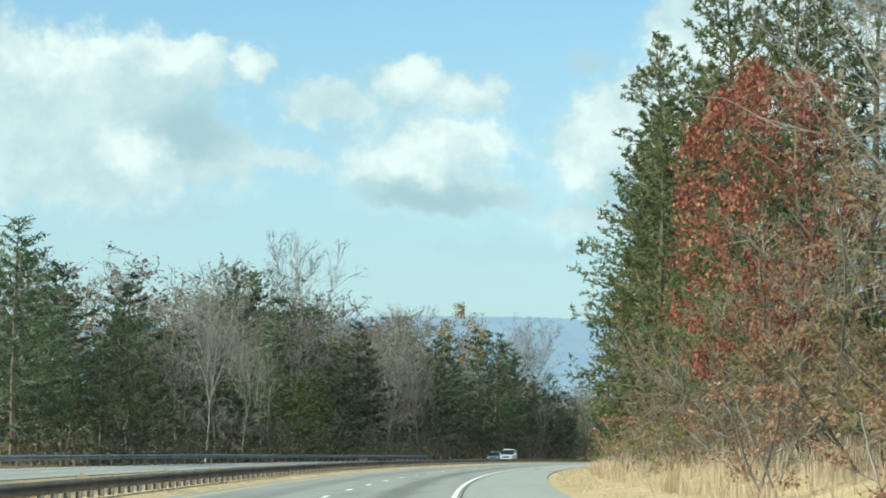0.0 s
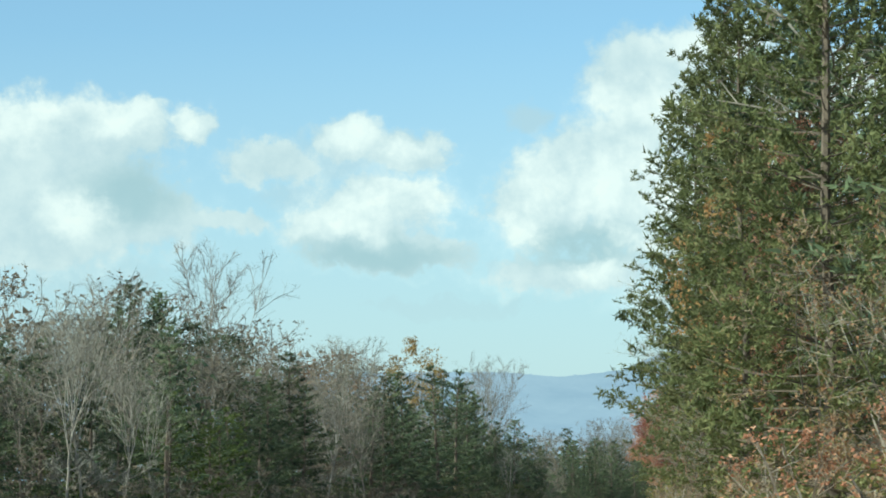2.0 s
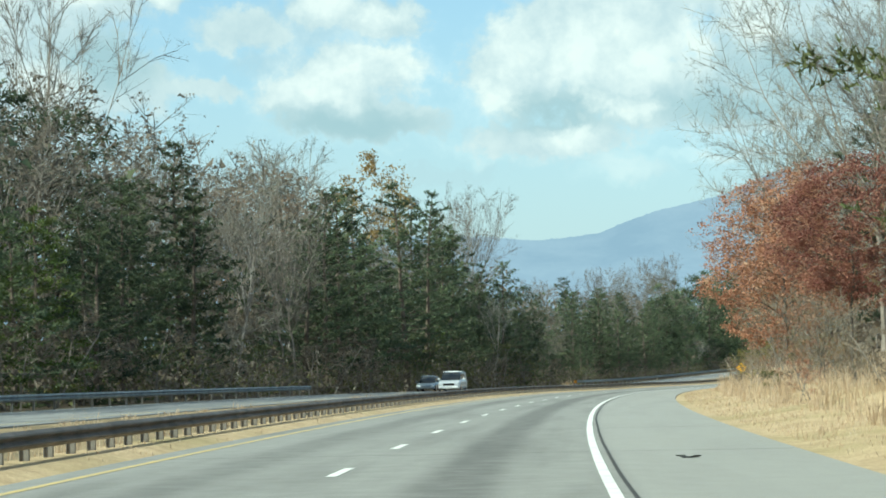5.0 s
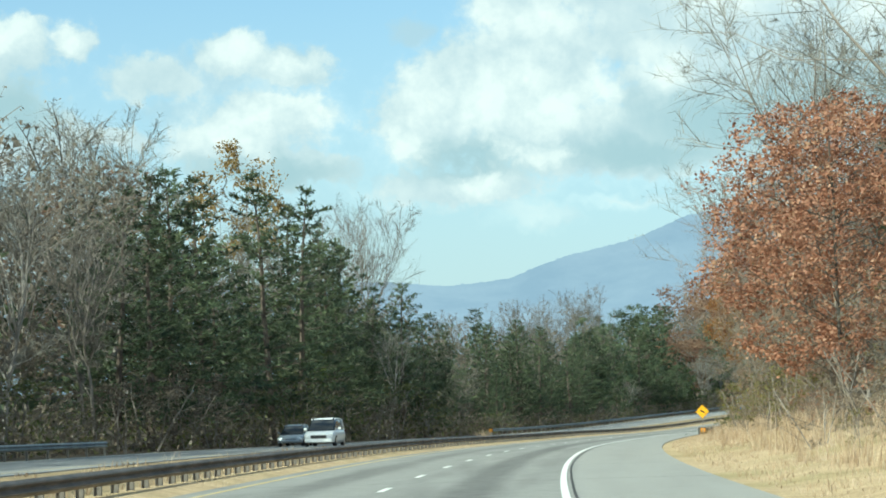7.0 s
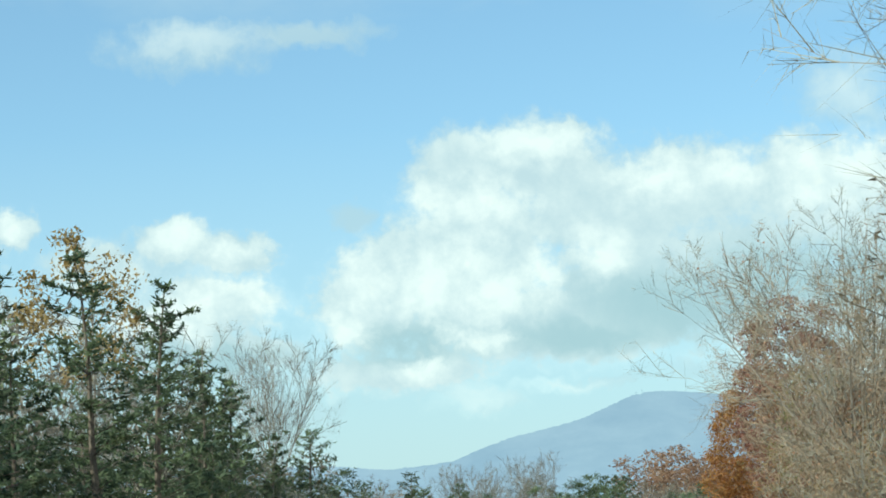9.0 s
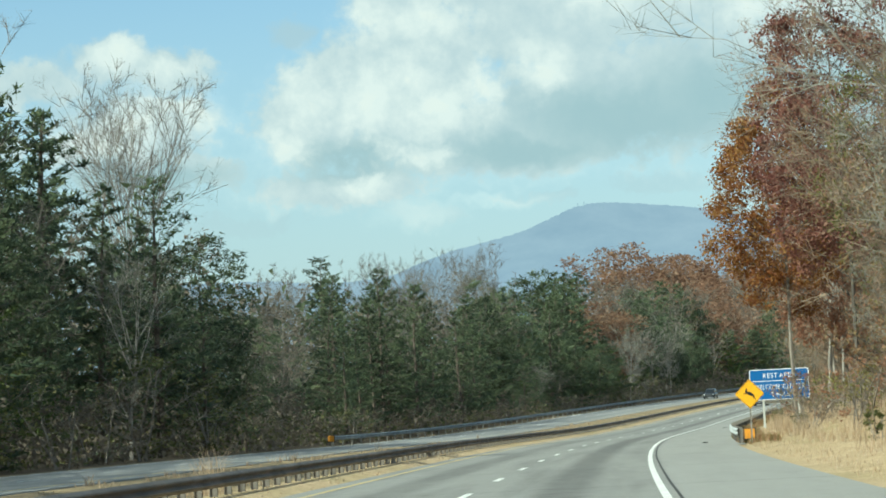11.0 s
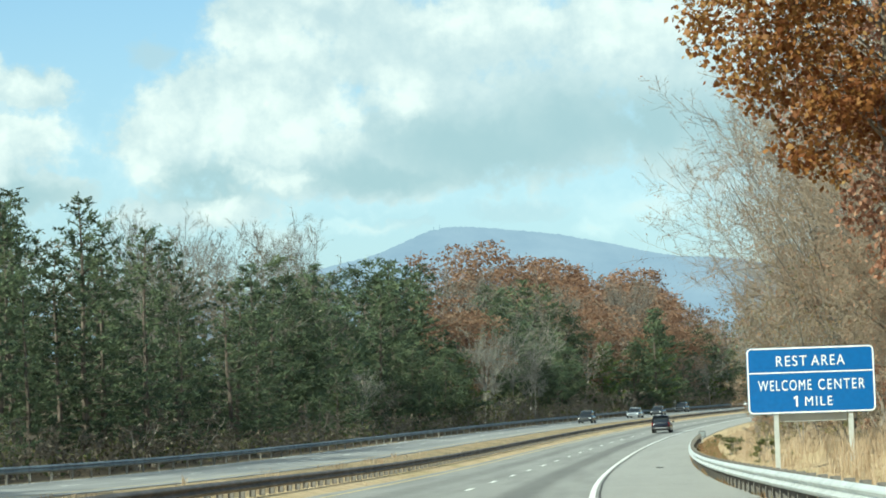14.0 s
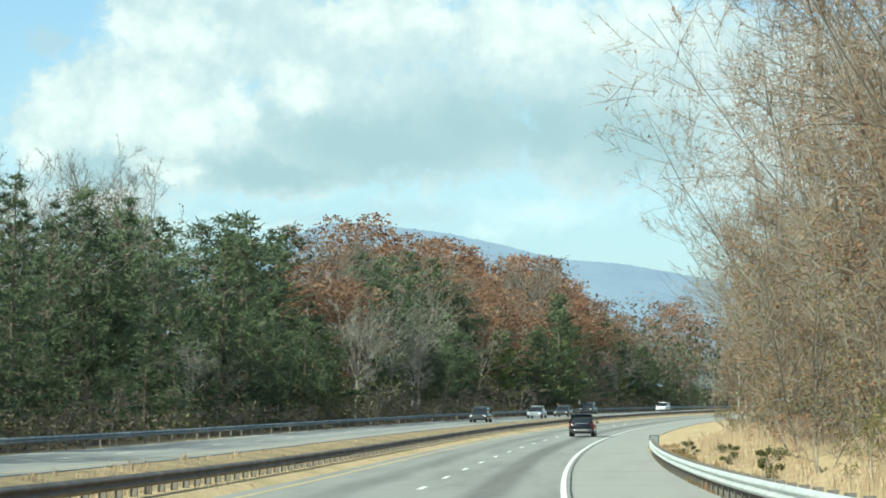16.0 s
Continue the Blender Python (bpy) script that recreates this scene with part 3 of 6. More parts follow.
def rail_marker(s, e, up, label, face=MARKER):
    """A square reflector panel on the end of a rail."""
    thing = new("object_marker")
    thing.location = stand(s, e)
    thing.rotation_euler = (0, 0, -radians(heading(s)))
    tagged(thing, label, "road marker")
    part("backing", box_bm((0.50, 0.015, 0.48), (0, 0.018, up), 0.006), TAR, thing, "dark frame")
    part("panel", box_bm((0.42, 0.02, 0.40), (0, 0, up), 0.008), face, thing)
    part("stake", box_bm((0.06, 0.05, up + 0.2), (0, 0.04, (up + 0.2) / 2 - 0.2)), POST_STEEL, thing)


rail_marker(430.4, 5.2, 0.40, "square amber reflector panel at the start of the shoulder rail")
rail_marker(499.4, -23.6, 0.55, "square amber reflector panel at the start of the far rail")
rail_marker(601.0, 4.95, 0.62, "weathered reflector panel past the end of the shoulder rail", DULL_GALVANISED)


# ------------------------------------------------------------------ far mountain
def make_mountain():
    m, n = material("painted_haze_mountain")
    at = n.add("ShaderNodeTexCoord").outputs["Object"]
    # blue distance haze is painted into the colour, and the ridge glows by itself
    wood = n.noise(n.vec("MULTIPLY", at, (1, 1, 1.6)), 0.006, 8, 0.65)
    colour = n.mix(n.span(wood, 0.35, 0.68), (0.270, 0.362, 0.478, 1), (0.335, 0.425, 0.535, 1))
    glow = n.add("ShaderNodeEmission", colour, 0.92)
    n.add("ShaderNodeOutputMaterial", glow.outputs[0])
    crest_az = [-14, -6, 0, 1.86, 3.8, 4.5, 4.9, 5.6, 6.5, 6.75, 7.45, 7.8, 8.4, 8.9, 9.3, 9.8, 10.25, 10.6, 10.95, 11.4, 12.2, 13.5, 14.2, 14.9, 15.5, 16.3, 17.5, 20, 26, 34]
    crest_el = [2.4, 2.9, 3.18, 3.2, 3.2, 3.14, 3.1, 3.16, 3.27, 3.41, 3.67, 3.79, 3.92, 4.03, 4.14, 4.34, 4.55, 4.69, 4.77, 4.79, 4.73, 4.59, 4.45, 4.31, 4.16, 4.02, 3.95, 3.5, 2.8, 2.2]
    rng = np.random.default_rng(8)
    az = np.arange(-14, 34, 0.06)
    el = np.interp(az, crest_az, crest_el)
    el = np.convolve(np.pad(el, 4, "edge"), np.ones(9) / 9, "valid") + rng.normal(0, 0.008, len(az))
    mid_y = np.interp(az, (0, 4, 8, 12, 18), (30, 110, 220, 340, 430))
    mid_x = np.interp(mid_y, (0, 110, 208, 310, 396, 467), (0.5, 3, 11, 24, 41, 57))
    rows, verts = 9, []
    for k in range(rows):
        f = k / (rows - 1)
        dist = 4700 - 900 * (1 - f)
        a = np.radians(az)
        z = dist * np.tan(np.radians(el)) * f ** 1.3 + (1 - f) * 30
        dd = dist + 60 * np.sin(az * 3.1 + k) * (1 - f)
        verts.append(np.stack([mid_x + dd * np.sin(a), mid_y + dd * np.cos(a), z + 1.4], -1))
    w = len(az)
    # the far side falls away again
    last = verts[-1].copy()
    last += np.array([20, 60, 0])
    last[:, 2] *= 0.6
    verts.append(last)
    faces = [(k * w + i, k * w + i + 1, (k + 1) * w + i + 1, (k + 1) * w + i) for k in range(rows) for i in range(w - 1)]
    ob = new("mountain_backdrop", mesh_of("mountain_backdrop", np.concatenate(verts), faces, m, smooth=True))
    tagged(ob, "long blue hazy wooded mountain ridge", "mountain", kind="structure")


make_mountain()


def radio_mast(az, height):
    # masts carry the ridge's haze as a self-lit blue-grey, not a steel colour
    m, n = material("painted_haze_steel")
    n.add("ShaderNodeOutputMaterial", n.add("ShaderNodeEmission", (0.30, 0.40, 0.50, 1), 0.9).outputs[0])
    a = radians(az)
    bm = bmesh.new()
    bmesh.ops.create_cone(bm, cap_ends=True, segments=4, radius1=1.0, radius2=0.3, depth=height)
    bmesh.ops.translate(bm, vec=(0, 0, height / 2), verts=bm.verts)
    for k in (0.35, 0.62, 0.85):
        r = bmesh.ops.create_cube(bm, size=1)["verts"]
        bmesh.ops.scale(bm, vec=(2.2, 2.2, 0.8), verts=r)
        bmesh.ops.translate(bm, vec=(0, 0, height * k), verts=r)
    me = bpy.data.meshes.new("radio_mast")
    bm.to_mesh(me)
    bm.free()
    me.materials.append(m)
    ob = new("radio_mast", me)
    ob.location = (22 + 4690 * math.sin(a), 305 + 4690 * math.cos(a), 4690 * math.tan(radians(4.72)) - 10)
    tagged(ob, "thin hazy radio mast on the mountain top", "mast", "masts on the mountain")


for az, height in ((10.72, 17), (10.86, 21), (11.05, 13), (11.22, 16), (11.30, 14)):
    radio_mast(az, height)


# ------------------------------------------------------------------ trees
class Shape:
    """Tubes and blades gathered into one mesh."""

    def __init__(self):
        self.v, self.f, self.n = [], [], 0

    def tube(self, pts, radii, sides):
        pts = np.asarray(pts, float)
        d = np.gradient(pts, axis=0)
        d /= np.linalg.norm(d, axis=1)[:, None] + 1e-9
        ref = np.where(np.abs(d[:, 2:3]) > 0.9, [[1.0, 0, 0]], [[0, 0, 1.0]])
        a = np.cross(d, ref)
        a /= np.linalg.norm(a, axis=1)[:, None] + 1e-9
        b = np.cross(d, a)
        t = np.arange(sides) * 2 * np.pi / sides
        ring = pts[:, None] + np.asarray(radii)[:, None, None] * (np.cos(t)[None, :, None] * a[:, None] + np.sin(t)[None, :, None] * b[:, None])
        self.v.append(ring.reshape(-1, 3))
        for i in range(len(pts) - 1):
            for j in range(sides):
                k = (j + 1) % sides
                self.f.append((self.n + i * sides + j, self.n + i * sides + k, self.n + (i + 1) * sides + k, self.n + (i + 1) * sides + j))
        self.n += len(pts) * sides

    def blades(self, at, way, across, length, width):
        """Pointed leaves: at their stems, along way, spread across."""
        at, way, across = (np.asarray(q, float) for q in (at, way, across))
        length, width = np.broadcast_to(length, len(at))[:, None], np.broadcast_to(width, len(at))[:, None]
        mid = at + way * length * 0.5
        quad = np.stack([at, mid + across * width / 2, at + way * length, mid - across * width / 2], 1)
        self.v.append(quad.reshape(-1, 3))
        base = self.n + 4 * np.arange(len(at))
        self.f.extend(np.stack([base, base + 1, base + 2, base + 3], -1).tolist())
        self.n += 4 * len(at)

    def points(self, at, way, across, length, width):
        """Pointed leaves of three corners."""
        at, way, across = (np.asarray(q, float) for q in (at, way, across))
        length, width = np.broadcast_to(length, len(at))[:, None], np.broadcast_to(width, len(at))[:, None]
        tri = np.stack([at - across * width / 2, at + across * width / 2, at + way * length], 1)
        self.v.append(tri.reshape(-1, 3))
        base = self.n + 3 * np.arange(len(at))
        self.f.extend(np.stack([base, base + 1, base + 2], -1).tolist())
        self.n += 3 * len(at)

    def slivers(self, a, b, width, rng):
        """Thin twigs, three-cornered, from a to b."""
        a, b = np.asarray(a, float), np.asarray(b, float)
        side = np.cross(b - a, rng.normal(size=a.shape))
        side /= np.linalg.norm(side, axis=1)[:, None] + 1e-9
        tri = np.stack([a - side * width / 2, a + side * width / 2, b], 1)
        self.v.append(tri.reshape(-1, 3))
        base = self.n + 3 * np.arange(len(a))
        self.f.extend(np.stack([base, base + 1, base + 2], -1).tolist())
        self.n += 3 * len(a)

    def strips(self, a, b, first, last, rng):
        """Flat boughs from a to b that thin out but do not end in a point."""
        a, b = np.asarray(a, float), np.asarray(b, float)
        side = np.cross(b - a, rng.normal(size=a.shape))
        side /= np.linalg.norm(side, axis=1)[:, None] + 1e-9
        quad = np.stack([a - side * first / 2, a + side * first / 2, b + side * last / 2, b - side * last / 2], 1)
        self.v.append(quad.reshape(-1, 3))
        base = self.n + 4 * np.arange(len(a))
        self.f.extend(np.stack([base, base + 1, base + 2, base + 3], -1).tolist())
        self.n += 4 * len(a)

    def mesh(self, name, *mats):
        return mesh_of(name, np.concatenate(self.v), self.f, *mats)


def units(rng, n):
    v = rng.normal(size=(n, 3))
    return v / np.linalg.norm(v, axis=1)[:, None]


def bowed(rng, p, way, length, steps, lift, wander):
    """A limb that starts at p and bends as it grows."""
    pts, d = [np.array(p, float)], np.array(way, float)
    for _ in range(steps):
        d = d + np.array([0, 0, lift / steps]) + rng.normal(0, wander, 3)
        d /= np.linalg.norm(d)
        pts.append(pts[-1] + d * length / steps)
    return np.array(pts)


def tree_thing(name, trunk, crown, label, category="tree", crown_name="crown"):
    thing = new(name)
    for child, me in (("trunk", trunk), (crown_name, crown)):
        if me is not None:
            ob = new(child, me)
            ob.parent = thing
    return tagged(thing, label, category)


def broadleaf(seed, height, spread, low, limbs, subs, twigs, leaves, leaf_size, bark, twig_mat, leaf_mat, twig_w=0.03, upright=0.5, sides=6,
              stems=1, wander=0.08):
    """A trunk that forks into limbs, branches and twigs, with leaves if any. Gives the meshes of trunk and crown."""
    rng = np.random.default_rng(seed)
    wood, fine, foliage = Shape(), Shape(), Shape()
    for stem in range(stems):
        lean = rng.normal(0, 0.05 if stems == 1 else 0.16, 2)
        root = rng.normal(0, 0.25 if stems > 1 else 0, 2)
        steps = 10
        f = np.linspace(0, 1, steps)
        wob = np.cumsum(rng.normal(0, 0.012 * height, (steps, 2)), 0) * f[:, None]
        trunk = np.stack([root[0] + lean[0] * height * f + wob[:, 0], root[1] + lean[1] * height * f + wob[:, 1], -0.3 + (height * 0.86 + 0.3) * f], -1)
        r0 = 0.008 * height + 0.04 if stems == 1 else 0.0035 * height + 0.014
        rad = r0 * (1 - f) ** 0.8 + 0.02
        rad[0] *= 1.35
        wood.tube(trunk, rad, sides)
        golden = rng.uniform(0, 6.28)
        for k in range(limbs // stems):
            u = low + (0.97 - low) * ((k + rng.uniform(0, 0.8)) / max(1, limbs // stems)) ** 0.85
            p = np.array([np.interp(u, f, trunk[:, c]) for c in range(3)])
            golden += 2.4 + rng.normal(0, 0.4)
            v = (u - low) / (1 - low)
            tilt = upright * (0.25 + 0.9 * v)
            way = np.array([math.cos(golden), math.sin(golden), tilt])
            way /= np.linalg.norm(way)
            # as far as the rounded outline of the crown
            axes = np.array([spread, spread, height * (1 - low * 0.55) / 2])
            q0, q1 = (p - np.array([*(lean * height * 0.6), height * (1 + low * 0.55) / 2])) / axes, way / axes
            qa, qb, qc = q1 @ q1, q0 @ q1, min(q0 @ q0 - 1, -0.05)
            reach = float(np.clip((-qb + math.sqrt(max(qb * qb - qa * qc, 0))) / qa, 0.12 * spread, 1.9 * spread)) * rng.uniform(0.70, 1.0)
            limb = bowed(rng, p, way, reach, 6, 0.25 * upright, wander)
            lr = max(0.012, r0 * 0.24 * (1 - 0.6 * v))
            wood.tube(limb[::2], lr * np.linspace(1, 0.18, 4) + 0.006, 4)
            for q in range(subs):
                w = rng.uniform(0.25, 1.0)
                i = min(5, int(w * 6))
                b0 = limb[i] + (limb[i + 1] - limb[i]) * (w * 6 - i if i < 6 else 0)
                bw = (limb[i + 1] - limb[i])
                bw = bw / np.linalg.norm(bw) + rng.normal(0, 0.62, 3) + np.array([0, 0, 0.15 * upright])
                bw /= np.linalg.norm(bw)
                sub = bowed(rng, b0, bw, min(reach, spread) * 0.42 * (1.25 - 0.6 * w), 3, 0.3 * upright, 0.22)
                fine.tube(sub[::3], np.array([0.016, 0.005]) * (1 + height / 30), 3)
                t = rng.uniform(0.15, 1.0, twigs)
                a = np.stack([np.interp(t, np.linspace(0, 1, 4), sub[:, c]) for c in range(3)], -1)
                tw = units(rng, twigs) * 1.0 + bw + np.array([0, 0, 0.25 * upright])
                tw /= np.linalg.norm(tw, axis=1)[:, None]
                ends = a + tw * (min(reach, spread) * rng.uniform(0.08, 0.25, twigs))[:, None]
                fine.slivers(a, ends, twig_w, rng)
                if leaves:
                    m = max(1, int(twigs * leaves))
                    g = np.repeat(np.arange(twigs), leaves) if leaves >= 1 else rng.integers(0, twigs, m)
                    la = a[g] + (ends - a)[g] * rng.uniform(0.2, 1.05, m)[:, None] + rng.normal(0, leaf_size * 0.5, (m, 3))
                    lw = units(rng, m) + np.array([0, 0, -0.35])
                    lw /= np.linalg.norm(lw, axis=1)[:, None]
                    ac = np.cross(lw, units(rng, m))
                    ac /= np.linalg.norm(ac, axis=1)[:, None] + 1e-9
                    ln = leaf_size * rng.uniform(0.7, 1.35, m)
                    (foliage.blades if leaf_size < 0.165 else foliage.points)(la, lw, ac, ln, ln * rng.uniform(0.5, 0.85, m))
    trunk_me = wood.mesh("trunk", bark)
    return trunk_me, crown_mesh(fine, foliage, twig_mat, leaf_mat)


def conifer(seed, height, spread, low, whorls, per, tufts, needle, needle_w, mat, ragged=0.25, sides=6, burst=6, full=0.75, bushy=0.26):
    """A straight trunk with whorls of boughs that carry sprays of needles."""
    rng = np.random.default_rng(seed)
    wood, green = Shape(), Shape()
    f = np.linspace(0, 1, 9)
    wob = np.cumsum(rng.normal(0, 0.006 * height, (9, 2)), 0) * f[:, None]
    trunk = np.stack([wob[:, 0], wob[:, 1], -0.3 + (height + 0.3) * f], -1)
    wood.tube(trunk, (0.009 * height + 0.05) * (1 - f) ** 0.9 * (0.75 if burst > 9 else 1.0) + 0.015, sides)
    for k in range(whorls):
        v = (k + rng.uniform(0, 0.7)) / whorls
        u = low + (1 - low) * v
        p0 = np.array([np.interp(u, f, trunk[:, c]) for c in range(3)])
        turn = rng.uniform(0, 6.28)
        fall = (1 - v) ** full * (0.55 + 0.45 * min(1, v / 0.18))
        for j in range(per):
            reach = spread * (fall + 0.06) * rng.uniform(1 - ragged * 1.6, 1 + ragged)
            if rng.uniform() < 0.10:
                continue
            ang = turn + 6.283 * j / per + rng.normal(0, 0.25)
            way = np.array([math.cos(ang), math.sin(ang), -0.12 + 0.75 * v + rng.normal(0, 0.12)])
            way /= np.linalg.norm(way)
            bough = bowed(rng, p0, way, reach, 5, 0.28, 0.05)
            thick = (0.0013 * height * (1 - 0.7 * v) + 0.008)
            if burst > 9:
                wood.tube(bough, thick * np.linspace(1, 0.15, 6), 3)
            else:
                wood.tube(bough[::5], [thick * 1.3, 0.005], 3)
            # side shoots, each ending in a burst of needles
            n = max(3, int(tufts * reach / spread * 1.3))
            t = rng.uniform(0.12, 1.0, n) ** 0.7
            a = np.stack([np.interp(t, np.linspace(0, 1, 6), bough[:, c]) for c in range(3)], -1)
            out = units(rng, n) * np.array([1, 1, 0.8 if burst > 9 else 0.4]) + way * (0.3 if burst > 9 else 0.5) + np.array([0, 0, 0.22])
            tip = a + out * (max(reach, 0.3 * spread) * bushy * (1.15 - 0.75 * t) * rng.uniform(0.15, 1, n))[:, None]
            g = np.repeat(np.arange(n), burst)
            lw = units(rng, n * burst) * 1.1 + out[g] * 0.7 + np.array([0, 0, 0.25])
            lw /= np.linalg.norm(lw, axis=1)[:, None]
            ac = np.cross(lw, units(rng, n * burst))
            ac /= np.linalg.norm(ac, axis=1)[:, None] + 1e-9
            ln = needle * rng.uniform(0.6, 1.3, n * burst)
            base = tip[g] - out[g] * (needle * rng.uniform(0, 1.7, n * burst))[:, None]
            green.points(base, lw, ac, ln, needle_w * rng.uniform(0.7, 1.3, n * burst))
    return wood.mesh("trunk", PINE_BARK), green.mesh("crown", mat)


def fork_tree(seed, height, fork, leaders, splay, counts, bark, twig_mat, leaf_mat=None, leaves=0.0, leaf_size=0.1, twig_w=0.014,
              low_limbs=0, low=0.1, spread=4.0, stems=1, sides=6, lift=0.3, ratio=0.62, slim=1.0, far=False, angles=(0.5, 1.15)):
    """A trunk that forks into upswept leaders; each bears branches, boughs and fine twigs that fill a rounded fan. counts: branches a leader, boughs a branch, twigs a bough."""
    rng = np.random.default_rng(seed)
    wood, fine, foliage = Shape(), Shape(), Shape()
    per, boughs, twigs = counts

    def aside(way, least, most, n):
        perp = np.cross(way, units(rng, n))
        perp /= np.linalg.norm(perp, axis=1)[:, None] + 1e-9
        a = rng.uniform(least, most, n)[:, None]
        d = way * np.cos(a) + perp * np.sin(a) + np.array([0, 0, 0.10])
        return d / np.linalg.norm(d, axis=1)[:, None]

    def on(line, t):
        g = np.linspace(0, 1, len(line))
        return np.stack([np.interp(t, g, line[:, c]) for c in range(3)], -1)

    def clothe(leader, length, radius):
        for t in rng.uniform(0.12, 0.97, per):
            i = min(len(leader) - 2, int(t * (len(leader) - 1)))
            way = leader[i + 1] - leader[i]
            way = way / np.linalg.norm(way)
            size = length * ratio * (1.15 - 0.8 * t) * rng.uniform(0.65, 1.1)
            branch = bowed(rng, on(leader, t), aside(way[None], *angles, 1)[0], size, 3, lift * 0.5, 0.17)
            if far:
                fine.strips(branch[[0, 2]], branch[[2, 3]], twig_w * 2.6, twig_w * 1.4, rng)
            else:
                wood.tube(branch, max(0.007, radius * 0.36 * (1 - 0.6 * t)) * np.array([1, 0.75, 0.5, 0.2]), 3)
            bt = rng.uniform(0.1, 1.0, boughs)
            a = on(branch, bt)
            dirs = aside((branch[3] - branch[0]) / np.linalg.norm(branch[3] - branch[0]), angles[0] * 0.7, angles[1], boughs)
            bl = size * 0.52 * (1.15 - 0.7 * bt) * rng.uniform(0.6, 1.15, boughs)
            b = a + dirs * bl[:, None]
            fine.strips(a, b, twig_w * 1.9, twig_w * 0.7, rng)
            g = np.repeat(np.arange(boughs), twigs)
            tt = rng.uniform(0.15, 1.0, len(g))
            ta = a[g] + (b - a)[g] * tt[:, None]
            td = dirs[g] * 0.65 + units(rng, len(g)) * 0.95 + np.array([0, 0, 0.12])
            td /= np.linalg.norm(td, axis=1)[:, None]
            tb = ta + td * (np.maximum(bl[g] * 0.55, 0.03 * height) * rng.uniform(0.45, 1.1, len(g)))[:, None]
            fine.slivers(ta, tb, twig_w, rng)
            m = int(len(g) * leaves)
            if m:
                k = rng.integers(0, len(g), m)
                at = ta[k] + (tb - ta)[k] * rng.uniform(0.3, 1.0, m)[:, None]
                lw = units(rng, m) + np.array([0, 0, -0.4])
                lw /= np.linalg.norm(lw, axis=1)[:, None]
                ac = np.cross(lw, units(rng, m))
                ac /= np.linalg.norm(ac, axis=1)[:, None] + 1e-9
                ln = leaf_size * rng.uniform(0.7, 1.35, m)
                foliage.points(at, lw, ac, ln, ln * rng.uniform(0.5, 0.8, m))

    for stem in range(stems):
        lean = rng.normal(0, 0.035 if stems == 1 else 0.14, 2)
        root = rng.normal(0, 0.3 if stems > 1 else 0, 2)
        f = np.linspace(0, 1, 8)
        wob = np.cumsum(rng.normal(0, 0.006 * height, (8, 2)), 0) * f[:, None]
        top = fork * height
        trunk = np.stack([root[0] + lean[0] * height * f + wob[:, 0], root[1] + lean[1] * height * f + wob[:, 1], -0.3 + (top + 0.3) * f], -1)
        r0 = slim * (0.0075 * height + 0.03) / math.sqrt(stems)
        rad = r0 * (1 - 0.55 * f)
        rad[0] *= 1.3
        wood.tube(trunk, rad, sides)
        turn = rng.uniform(0, 6.28)
        for k in range(max(2, leaders // stems)):
            turn += 2.4 + rng.normal(0, 0.3)
            tilt = 0.04 if k == 0 else splay * rng.uniform(0.45, 1.05)
            u = 1.0 if k < 2 else rng.uniform(0.72, 1.0)
            p = on(trunk, np.array([u]))[0]
            way = np.array([math.cos(turn) * math.sin(tilt), math.sin(turn) * math.sin(tilt), math.cos(tilt)])
            length = (height - p[2]) * rng.uniform(0.86, 1.0) * (1.0 + 0.10 * tilt)
            leader = bowed(rng, p, way, length, 6, lift * (0.3 + tilt), 0.09)
            wood.tube(leader, r0 * (0.27 if far else 0.36) * np.linspace(1, 0.08, 7) + 0.005, 4)
            clothe(leader, length, r0 * 0.42)
        for k in range(low_limbs // stems):
            turn += 2.4 + rng.normal(0, 0.3)
            u = rng.uniform(low / fork, 1.0)
            p = on(trunk, np.array([u]))[0]
            tilt = rng.uniform(0.8, 1.35)
            way = np.array([math.cos(turn) * math.sin(tilt), math.sin(turn) * math.sin(tilt), math.cos(tilt)])
            length = spread * rng.uniform(0.65, 1.05)
            limb = bowed(rng, p, way, length, 6, lift * 0.8, 0.08)
            wood.tube(limb, r0 * 0.26 * np.linspace(1, 0.15, 7) + 0.006, 4)
            clothe(limb, length * 0.95, r0 * 0.3)
    return wood.mesh("trunk", bark), crown_mesh(fine, foliage, twig_mat, leaf_mat)


def crown_mesh(fine, foliage, twig_mat, leaf_mat):
    """Twigs and leaves as one crown of two materials."""
    crown = Shape()
    crown.v, crown.f, crown.n = fine.v + foliage.v, fine.f + [tuple(i + fine.n for i in q) for q in foliage.f], fine.n + foliage.n
    me = crown.mesh("crown", twig_mat, *((leaf_mat,) if foliage.n else ()))
    if foliage.n:
        idx = np.zeros(len(me.polygons), int)
        idx[len(fine.f):] = 1
        me.polygons.foreach_set("material_index", idx)
    return me


